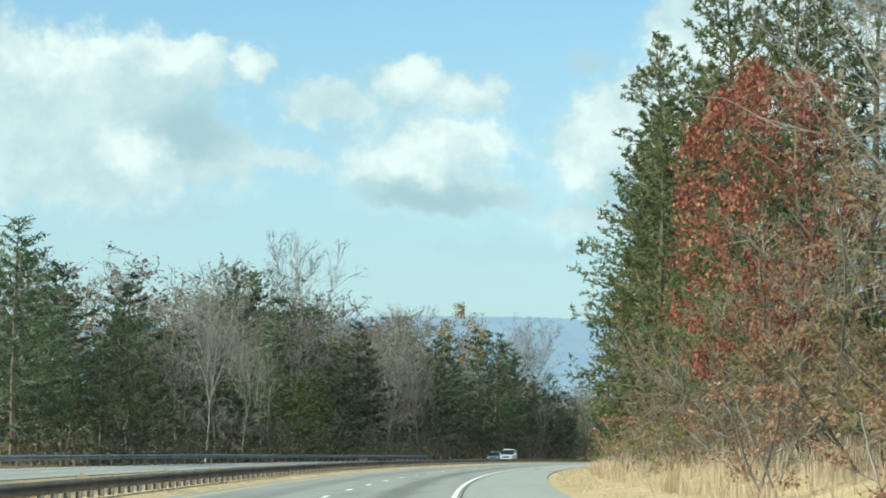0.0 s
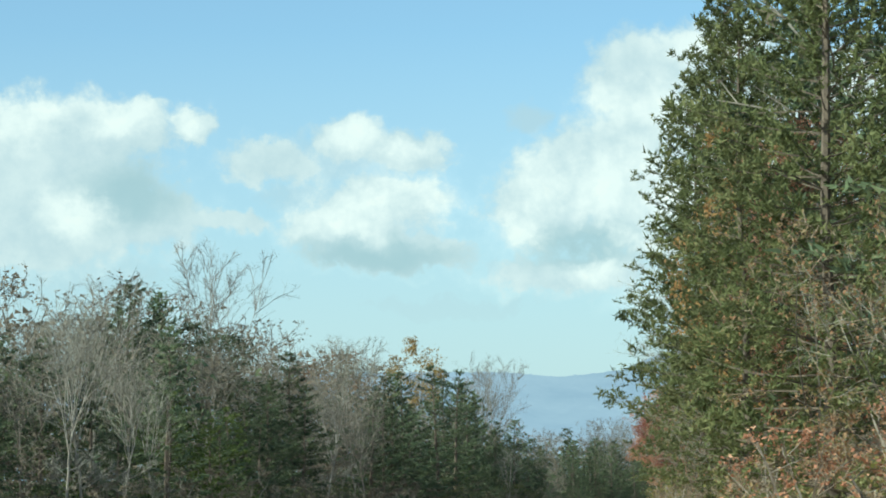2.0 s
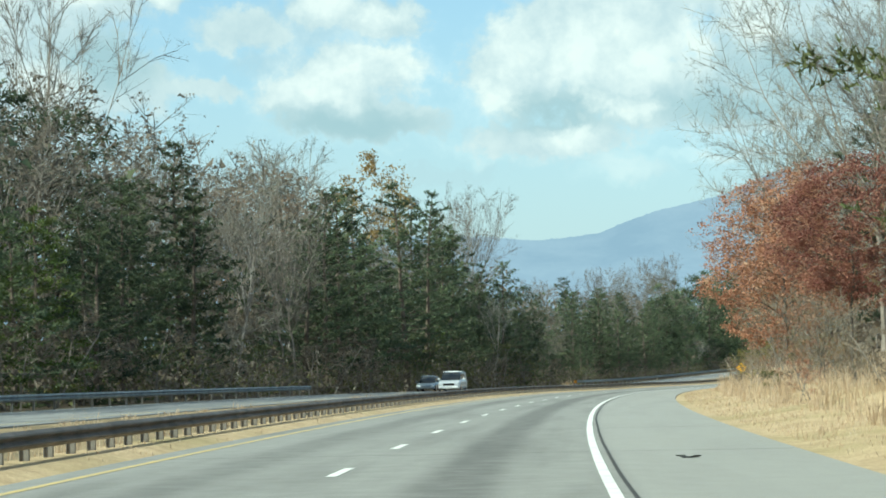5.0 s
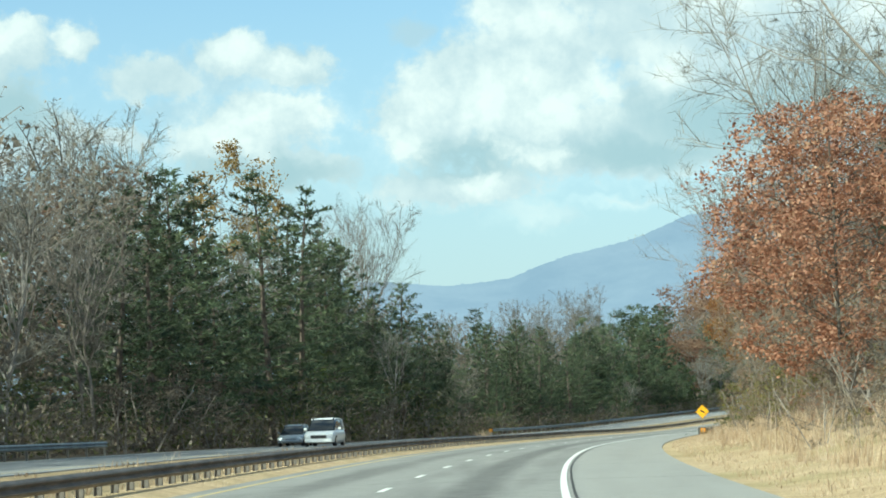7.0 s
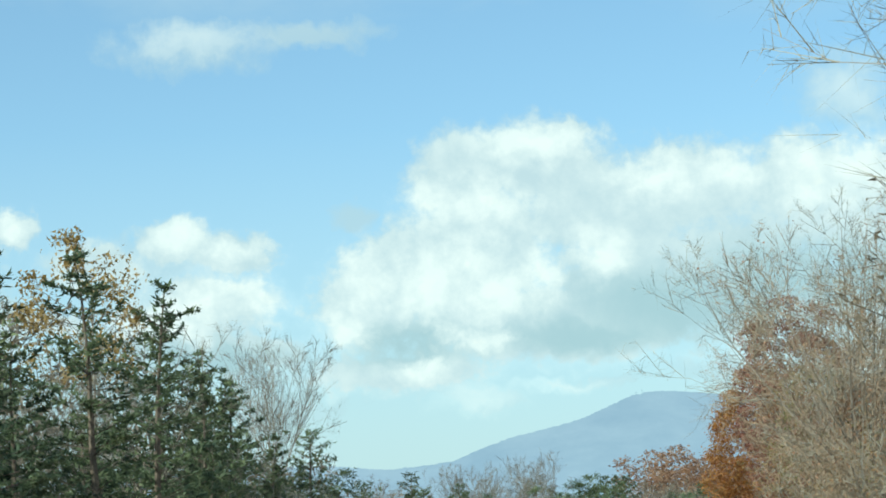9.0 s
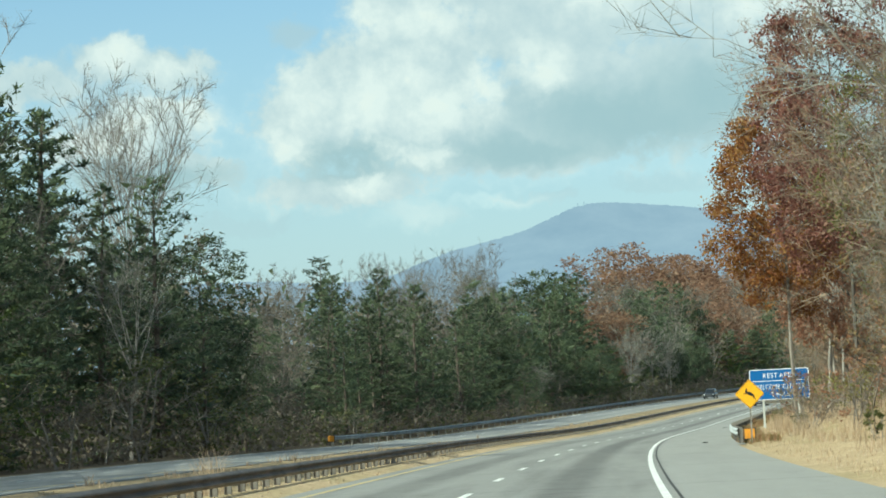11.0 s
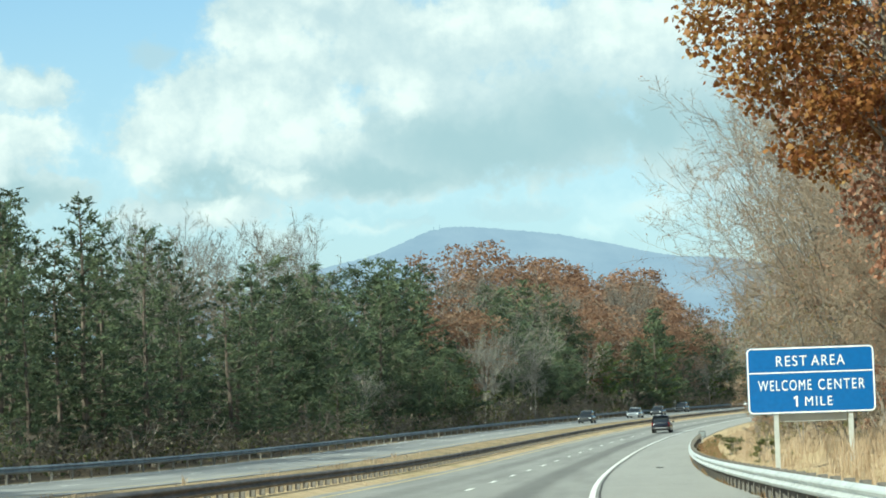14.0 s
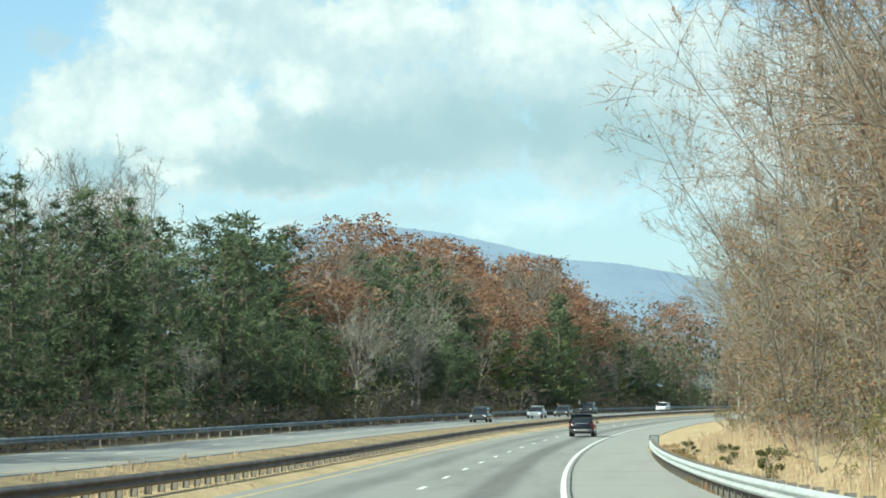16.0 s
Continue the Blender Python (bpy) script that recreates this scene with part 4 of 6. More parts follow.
def leafy_tree(seed, height, spread, low, lobes, sprays, per, leaf_size, bark, twig_mat, leaf_mat, gaps=0.3, lobe=0.36, sides=6, cloud=1.1, slender=1.0):
    """A tree in leaf: limbs carry rounded lobes of leaf sprays, with gaps between them."""
    rng = np.random.default_rng(seed)
    wood, fine, foliage = Shape(), Shape(), Shape()
    f = np.linspace(0, 1, 9)
    wob = np.cumsum(rng.normal(0, 0.008 * height, (9, 2)), 0) * f[:, None]
    trunk = np.stack([wob[:, 0], wob[:, 1], -0.3 + (height * 0.88 + 0.3) * f], -1)
    r0 = 0.0036 * height + 0.025
    rad = r0 * (1 - f) ** 0.8 + 0.02
    rad[0] *= 1.35
    wood.tube(trunk, rad, sides)
    centre, axes = np.array([0, 0, height * (1 + low) / 2]), np.array([spread, spread, height * (1 - low) / 2])
    turn = rng.uniform(0, 6.28)
    for k in range(lobes):
        turn += 2.4 + rng.normal(0, 0.2)
        w = np.clip(-0.94 + 1.9 * (k + rng.uniform(0.1, 0.9)) / lobes, -0.96, 0.98)
        flat = math.sqrt(1 - w * w)
        way = np.array([math.cos(turn) * flat, math.sin(turn) * flat, w])
        size = spread * lobe * rng.uniform(0.7, 1.2) * (1.0 if abs(w) < 0.7 else 0.85)
        c = centre + way * (axes - size * 0.9) * rng.uniform(0.72, 1.08)
        base = np.clip((c[2] - rng.uniform(0.3, 0.9) * np.hypot(c[0], c[1])) / (height * 0.88), low * 0.7, 0.95)
        p = np.array([np.interp(base, f, trunk[:, i]) for i in range(3)])
        limb = bowed(rng, p, (c - p) / (np.linalg.norm(c - p) + 1e-9), np.linalg.norm(c - p), 4, 0.15, 0.06)
        wood.tube(limb, r0 * 0.2 * np.linspace(1, 0.25, 5) + 0.008, 4)
        v = units(rng, sprays) + way * 0.45 + np.array([0, 0, 0.18])
        v /= np.linalg.norm(v, axis=1)[:, None]
        at = c + v * (size * rng.uniform(0.35, 1.06, sprays) ** 0.6)[:, None] * np.array([1, 1, 0.85])
        keep = np.sin(at[:, 0] * 1.9 + seed) * np.sin(at[:, 1] * 1.7 + k) * np.sin(at[:, 2] * 2.3) + rng.normal(0, 0.35, sprays) > gaps - 0.75
        at = at[keep]
        if not len(at):
            continue
        some = at[:: 2]
        fine.slivers(np.repeat(limb[-1:], len(some), 0) + rng.normal(0, size * 0.2, some.shape), some, 0.018, rng)
        g = np.repeat(np.arange(len(at)), per)
        m = len(g)
        la = at[g] + rng.normal(0, leaf_size * cloud, (m, 3)) * np.array([1, 1, 0.7])
        lw = units(rng, m) + np.array([0, 0, -0.35])
        lw /= np.linalg.norm(lw, axis=1)[:, None]
        ac = np.cross(lw, units(rng, m))
        ac /= np.linalg.norm(ac, axis=1)[:, None] + 1e-9
        ln = leaf_size * rng.uniform(0.7, 1.35, m)
        (foliage.blades if leaf_size < 0.2 else foliage.points)(la, lw, ac, ln, slender * ln * rng.uniform(0.5, 0.85, m))
    return wood.mesh("trunk", bark), crown_mesh(fine, foliage, twig_mat, leaf_mat)


# kinds of tree: meshes are made once and shared by all trees of the kind
FAR = {
    "pine": [conifer(10 + i, 20, sp, 0.12, 20, 5, 11, 0.50, 0.16, NEEDLES, 0.4, 5, 6, 0.62, 0.30) for i, sp in enumerate((3.9, 4.6, 5.0, 4.3))],
    "low_pine": [conifer(20 + i, 12, 3.8, 0.04, 14, 5, 10, 0.46, 0.145, NEEDLES_LIT if i == 1 else NEEDLES, 0.35, 5, 6, 0.8, 0.3) for i in range(3)],
    "bare": [fork_tree(30 + i, 20, 0.50, 7, 0.46, (9, 6, 7), BARK, BARE_TWIG, None, 0, 0.1, 0.017, 3, 0.35, 3.4, 1, 5, slim=0.7, far=True, ratio=0.5, angles=(0.35, 0.85)) for i in range(4)],
    "pale": [fork_tree(36 + i, 15, 0.4, 6, 0.40, (8, 6, 7), PALE_BARK, TWIG, None, 0, 0.1, 0.019, 5, 0.15, 2.8, 1, 5, slim=0.75, far=True, ratio=0.52, angles=(0.35, 0.9)) for i in range(2)],
    "brown": [fork_tree(40 + i, 18, 0.42, 6, 0.65, (6, 4, 4), BARK, BARE_TWIG, BROWN_LEAVES, 0.7, 0.28, 0.028, 7, 0.08, 4.4, 1, 5, slim=0.7, far=True) for i in range(3)],
    "rust": [leafy_tree(44 + i, 18, 4.8, 0.14, 24, 22, 7, 0.34, BARK, TWIG, RUSSET_LEAVES, -0.2, 0.46, 5, 1.1) for i in range(2)],
    "round_pine": [leafy_tree(54 + i, 17, 3.7, 0.10, 26, 16, 10, 0.52, PINE_BARK, PINE_BARK, NEEDLES, 0.15, 0.36, 5, 0.6, 0.34) for i in range(2)],
    "amber": [leafy_tree(47, 18, 3.3, 0.56, 14, 30, 8, 0.20, BARK, TWIG, AMBER_LEAVES, 0.45, 0.30, 5)],
    "brush": [broadleaf(50 + i, 5.0, 2.6, 0.06, 12, 4, 6, 3, 0.15, BARK, BARE_TWIG, BROWN_LEAVES if i < 2 else SHRUB_LEAVES, 0.025, 1.0, 3, 3, wander=0.13) for i in range(3)],
}
NEAR = {
    "edge_pine": [conifer(110 + i, 20, sp, 0.10, 25, 5, 14, 0.36, 0.13, NEEDLES, 0.42, 5, 5, 0.6, 0.30) for i, sp in enumerate((4.0, 4.9, 4.5))],
    "edge_low_pine": [conifer(120 + i, 12, 4.0, 0.03, 19, 5, 16, 0.30, 0.09, NEEDLES_LIT if i == 1 else NEEDLES, 0.35, 5, 6, 0.8, 0.3) for i in range(3)],
    "edge_brown": [fork_tree(140 + i, 16, 0.4, 7, 0.55, (7, 6, 5), BARK, BARE_TWIG, BROWN_LEAVES, 0.7, 0.17, 0.020, 7, 0.08, 3.8, 1, 5, slim=0.8, far=True) for i in range(2)],
    "pale_bare": [fork_tree(146 + i, 15, 0.55, 6, 0.42, (7, 6, 8), PALE_BARK, TAN_TWIG, RUST_LEAVES, 0.08, 0.1, 0.013, 4, 0.3, 2.6, slim=0.75) for i in range(2)],
    "edge_bare": [fork_tree(136 + i, 17, 0.48, 7, 0.45, (8, 6, 7), PALE_BARK if i == 1 else BARK, TWIG if i == 1 else BARE_TWIG, None, 0, 0.1, 0.016, 5, 0.15, 3.2, 1, 5, slim=0.8, far=True, ratio=0.52, angles=(0.35, 0.9)) for i in range(3)],
    "edge_round_pine": [leafy_tree(154 + i, 17, 3.8, 0.08, 34, 20, 9, 0.40, PINE_BARK, PINE_BARK, NEEDLES, 0.2, 0.33, 5, 0.65, 0.38) for i in range(2)],
    "pine": [conifer(60 + i, 21, 4.2, 0.03, 44, 6, 21, 0.20, 0.064, NEEDLES_NEAR, 0.30, 6, 11, 0.52, 0.34) for i in range(2)],
    "red_oak": [leafy_tree(70, 16, 4.6, 0.14, 36, 46, 10, 0.165, OAK_BARK, OAK_BARK, RED_LEAVES, 0.5, 0.29)],
    "rust_oak": [leafy_tree(71, 13, 4.8, 0.10, 50, 46, 12, 0.13, OAK_BARK, OAK_BARK, RUST_LEAVES, 0.15, 0.27)],
    "orange_oak": [leafy_tree(72, 20, 4.6, 0.26, 50, 64, 12, 0.155, BARK, OAK_BARK, ORANGE_LEAVES, 0.15, 0.29)],
    "maroon_oak": [leafy_tree(75, 20, 4.8, 0.26, 48, 64, 12, 0.155, OAK_BARK, OAK_BARK, MAROON_LEAVES, 0.15, 0.29)],
    "gold_oak": [leafy_tree(73, 14, 4.0, 0.12, 30, 42, 9, 0.15, OAK_BARK, OAK_BARK, GOLD_LEAVES, 0.6, 0.28)],
    "olive_tree": [leafy_tree(74, 16, 4.0, 0.2, 30, 34, 8, 0.14, OAK_BARK, TAN_TWIG, OLIVE_LEAVES, 0.6, 0.32)],
    "tan_bare": [fork_tree(80 + i, 16, 0.34, 8, 0.8, (10, 8, 9), BARK if i == 1 else OAK_BARK, TAN_TWIG, RUST_LEAVES, (0.18, 0.07, 0.10)[i], 0.10, 0.0145, 13, 0.06, 4.8, slim=0.6) for i in range(3)],
    "grey_bare": [fork_tree(84 + i, 18, 0.40, 8, 0.8, (10, 8, 10), BARK, TWIG, None, 0, 0.1, 0.018, 5, 0.25, 4.4, slim=1.1) for i in range(2)],
    "tangle": [fork_tree(88 + i, 8.0, 0.28, 8, 0.75, (6, 6, 8), OAK_BARK, TAN_TWIG if i else TWIG, TANGLE_LEAVES, 0.6, 0.105, 0.013, 12, 0.05, 3.4, 3, 4) for i in range(2)],
    "green_shrub": [broadleaf(95, 1.3, 0.9, 0.05, 14, 4, 6, 5, 0.09, BARK, TWIG, SHRUB_LEAVES, 0.01, 0.9, 3, 3, wander=0.14)],
    "thicket": [broadleaf(90 + i, 3.4, 2.2, 0.05, 12, 4, 7, 2, 0.11, BARK, TAN_TWIG, (RUST_LEAVES, OLIVE_LEAVES, BROWN_LEAVES)[i], 0.014, 0.9, 3, 3, wander=0.12) for i in range(3)],
}


def tallness(pool):
    return [max(max(v.co.z for v in me.vertices) for me in pair) for pair in pool]


TALL = {(kind, near): tallness(pool) for near, kinds in ((False, FAR), (True, NEAR)) for kind, pool in kinds.items()}
SAYS = {
    "edge_pine": ("pine_tree", "dark green pine with ragged boughs among the trees"), "edge_low_pine": ("pine_tree", "young pine at the edge of the woods"),
    "edge_brown": ("deciduous_tree", "grey-brown tree with withered leaves at the woods' edge"), "edge_bare": ("bare_tree", "grey bare tree at the edge of the woods"),
    "pine": ("pine_tree", "dark green pine with ragged boughs"), "low_pine": ("pine_tree", "young green pine branched to the ground"),
    "bare": ("bare_tree", "tall bare tree with fine grey twigs"), "pale": ("bare_tree", "slender pale-barked bare tree"),
    "brown": ("deciduous_tree", "tree with withered brown leaves"), "rust": ("oak_tree", "oak with rust-red autumn leaves"),
    "amber": ("deciduous_tree", "tall tree with olive and amber leaves"), "brush": ("shrub", "tangled brown undergrowth shrub"),
    "red_oak": ("oak_tree", "oak with deep red autumn leaves on the verge"), "rust_oak": ("oak_tree", "broad oak full of rust-brown leaves on the verge"),
    "orange_oak": ("oak_tree", "tall oak with orange autumn leaves over the rail"), "gold_oak": ("deciduous_tree", "tree with golden autumn leaves on the verge"), "tan_bare": ("bare_tree", "bare tree with dense tan sunlit twigs"),
    "grey_bare": ("bare_tree", "tall bare tree with grey limbs"), "thicket": ("shrub", "dry tan thicket with a few leaves"),
    "round_pine": ("pine_tree", "broad dark green pine with rounded clumps of needles"), "edge_round_pine": ("pine_tree", "broad green pine with rounded clumps at the woods' edge"),
    "maroon_oak": ("oak_tree", "tall oak with deep maroon leaves behind the signs"),
    "pale_bare": ("bare_tree", "slender bare tree with a pale trunk behind the sign"),
    "olive_tree": ("deciduous_tree", "tree with thin olive leaves among tan twigs"),
    "green_shrub": ("shrub", "small green shrub in the dry verge grass"),
    "tangle": ("shrub", "tall tangle of twigs with olive and rusty leaves"),
}
GROUPS = {"left": "trees of the woods beyond the far carriageway", "right": "trees along the verge"}
_made = {}


def plant(kind, s, e, height, side, near=False, wide=1.0, variant=None, turn=None):
    """A tree of that kind and height (m) at its place."""
    pool = (NEAR if near else FAR)[kind]
    v = random.randrange(len(pool)) if variant is None else variant
    k = height / TALL[kind, near][v]
    m = Matrix.Translation(stand(s, e)) @ Matrix.Rotation(random.uniform(0, 6.28) if turn is None else turn, 4, "Z") @ Matrix.Diagonal((k * wide, k * wide, k, 1))
    key = (kind, near, v)
    if key in _made:
        first = _made[key]
        ob = copy_thing(first, m @ Matrix.Diagonal((1 / first.scale.x, 1 / first.scale.y, 1 / first.scale.z, 1)))
    else:
        name, label = SAYS[kind]
        ob = tree_thing(name, *pool[v], label, "shrub" if name == "shrub" else "tree")
        ob.matrix_basis = m
        _made[key] = ob
    ob["group"] = GROUPS[side]
    return ob


# landmark trees of the left woods: kind, along, across, height
for kind, s, e, h in (
    ("pine", 308, -41, 23.5), ("bare", 314, -38, 30), ("amber", 430, -36, 27.5), ("rust", 416, -47, 24), ("pine", 464, -36, 21.3),
    ("bare", 518, -42, 31), ("bare", 508, -40, 30), ("round_pine", 742, -50, 22.5), ("round_pine", 750, -60, 19), ("round_pine", 731, -47, 21),
    ("round_pine", 635, -33.5, 16), ("round_pine", 652, -37, 18.5), ("pine", 645, -33, 17), ("round_pine", 662, -35, 17),  ("rust", 890, -73, 31.3), ("rust", 899, -78, 29.8), ("rust", 880, -68, 26.3), ("rust", 914, -70, 29), ("rust", 905, -66, 27.3), ("rust", 922, -72, 29.3), ("rust", 940, -78, 30.3), ("rust", 960, -72, 28.3), ("rust", 870, -76, 29.3), ("rust", 952, -88, 29.8), ("brown", 975, -80, 30), ("rust", 992, -76, 26.8),
    ("pale", 886, -57.7, 14), ("low_pine", 845, -43, 8.5), ("rust", 1020, -90, 30.3), ("rust", 1005, -84, 29.3), ("rust", 1008, -52, 22), ("rust", 1024, -44, 20), ("rust", 1038, -36, 18), ("rust", 1030, -60, 24), ("rust", 982, -62, 22.3), ("bare", 690, -47, 25), ("bare", 712, -49, 26), ("bare", 640, -46, 21), ("bare", 655, -47, 22), ("bare", 620, -45, 21), ("bare", 668, -47, 22),
):
    plant(kind, s, e, h, "left", wide={"rust": 1.35, "round_pine": 1.25}.get(kind, 1.0))
for s, e, h in ((446, -31, 19), (456, -34, 22), (466, -31, 16), (545, -32, 15), (560, -30, 15), (572, -33, 15), (584, -31, 15.5), (598, -33, 14.5), (612, -30, 14)):
    plant("edge_pine", s, e, h, "left", True, 1.2)

random.seed(11)


def skyline(s):
    """The left woods are lower in places: the share of full height."""
    return float(np.interp(s, (150, 230, 300, 420, 480, 530, 560, 650, 700, 800, 900, 1000), (0.88, 0.93, 1.18, 1.28, 1.20, 1.08, 0.86, 0.88, 0.98, 1.06, 1.22, 1.34)))


def row(s0, s1, gaps, depth, mix, side, near=False, wide=1.0):
    """A row of mixed trees: mix gives kind: (share, least height, most height)."""
    s, kind = s0, None
    while s < s1:
        if kind is None or random.random() < 0.55:
            kind = random.choices(list(mix), [v[0] for v in mix.values()])[0]
        e = random.uniform(*depth)
        h = random.uniform(*mix[kind][1:])
        if side == "left" and 394 < s < 440 and e < -28:
            h *= 0.72
        if side == "left" and s > 760:
            h *= float(np.interp(s + (e + 30) * 4, (840, 868, 890, 950), (1, 0.82, 0.6, 0.45)))
        if side == "left" and 478 < s < 545:
            h *= 0.7
        if side == "left" and 608 < s < 668 and e > -31:
            h *= 0.62
        if kind == "thicket" and 462 < s < 492:
            e = 11.0
        plant(kind, s, e, h * skyline(s) if side == "left" else h, side, near, wide)
        s += random.uniform(*gaps)


# the edge of the left woods, then taller rows behind
row(150, 430, (5.5, 8.5), (-30.5, -26), {"edge_low_pine": (24, 8, 12), "edge_pine": (44, 11, 18), "edge_round_pine": (18, 8, 14), "edge_brown": (8, 9, 13), "edge_bare": (3, 10, 14)}, "left", True, 1.35)
row(430, 640, (5.5, 9), (-30.5, -26), {"edge_low_pine": (22, 8, 12), "edge_pine": (38, 10, 17), "edge_round_pine": (16, 8, 13), "edge_brown": (14, 9, 13), "edge_bare": (6, 9, 13)}, "left", True, 1.3)
row(640, 1010, (5.5, 9), (-30.5, -26), {"low_pine": (24, 8, 12), "pine": (30, 10, 17), "round_pine": (16, 8, 13), "brown": (14, 10, 14), "pale": (16, 10, 14)}, "left", wide=1.4)
row(150, 900, (8, 12), (-26.6, -24.8), {"brush": (1, 2.2, 5)}, "left", wide=1.6)
row(160, 620, (6.5, 10), (-38.5, -33), {"edge_pine": (36, 16, 21), "edge_round_pine": (22, 14, 18), "edge_bare": (16, 17, 21), "edge_brown": (26, 15, 19)}, "left", True, 1.35)
row(620, 1060, (6, 9.5), (-38.5, -33), {"pine": (22, 17, 21), "round_pine": (20, 15, 19), "brown": (22, 16, 20), "bare": (22, 18, 22), "rust": (8, 16, 20), "pale": (6, 16, 20)}, "left", wide=1.35)
row(190, 780, (11, 15.5), (-54, -43), {"pine": (14, 18, 22), "brown": (42, 18, 22), "bare": (30, 17, 22), "rust": (8, 18, 22)}, "left", wide=1.3)
row(780, 1120, (8.5, 12), (-56, -43), {"pine": (12, 18, 22), "brown": (32, 18, 22), "bare": (12, 20, 24), "rust": (44, 18, 22)}, "left", wide=1.35)
# beyond the bend
for s in np.arange(1015, 1130, 13.0):
    for e in (-24, -12, 2, 14, 26):
        plant(random.choice(("brown", "rust", "pine", "brown")), s + random.uniform(-3, 3), e + random.uniform(-4, 4), random.uniform(13, 17), "left", wide=1.3)


def woods_fill(name, mat, count, low, high, depth, seed, label, s0=150, s1=1150, sizes=(0.5, 1.0)):
    """The depth of the woods, too dense to count."""
    rng = np.random.default_rng(seed)
    s, e = rng.uniform(s0, s1, count), rng.uniform(*depth, count)
    clump = (0.75 + 0.25 * np.sin(s * 0.21 + seed) * np.sin(s * 0.083 + e * 0.2)) * np.array([skyline(v) for v in s])
    z = lie(s, e) + low + (high - low) * clump * rng.uniform(0, 1, count)
    shape = Shape()
    w = units(rng, count)
    a = np.cross(w, units(rng, count))
    a /= np.linalg.norm(a, axis=1)[:, None]
    size = rng.uniform(*sizes, count)
    shape.points(along(s, e, z), w, a, size, size * 0.7)
    tagged(new(name, shape.mesh(name, mat)), label, "woods", kind="stuff")


woods_fill("far_woods", BROWN_LEAVES, 42000, 0.0, 18, (-58, -38), 1, "brown depth of the woods beyond the far carriageway")
woods_fill("far_woods", NEEDLES, 24000, 0.0, 14, (-46, -31), 2, "dark green depth of the woods beyond the far carriageway")
woods_fill("undergrowth", BROWN_LEAVES, 34000, 0.0, 2.6, (-33, -25.2), 5, "brown undergrowth and dead leaves at the edge of the woods", 150, 900, (0.18, 0.42))
woods_fill("undergrowth", SHRUB_LEAVES, 14000, 0.0, 2.2, (-33, -25.4), 6, "olive undergrowth at the edge of the woods", 150, 900, (0.18, 0.40))
woods_fill("far_woods", BROWN_LEAVES, 10000, 0.0, 9, (16, 26), 3, "brown depth of the woods behind the verge", 40, 1100)

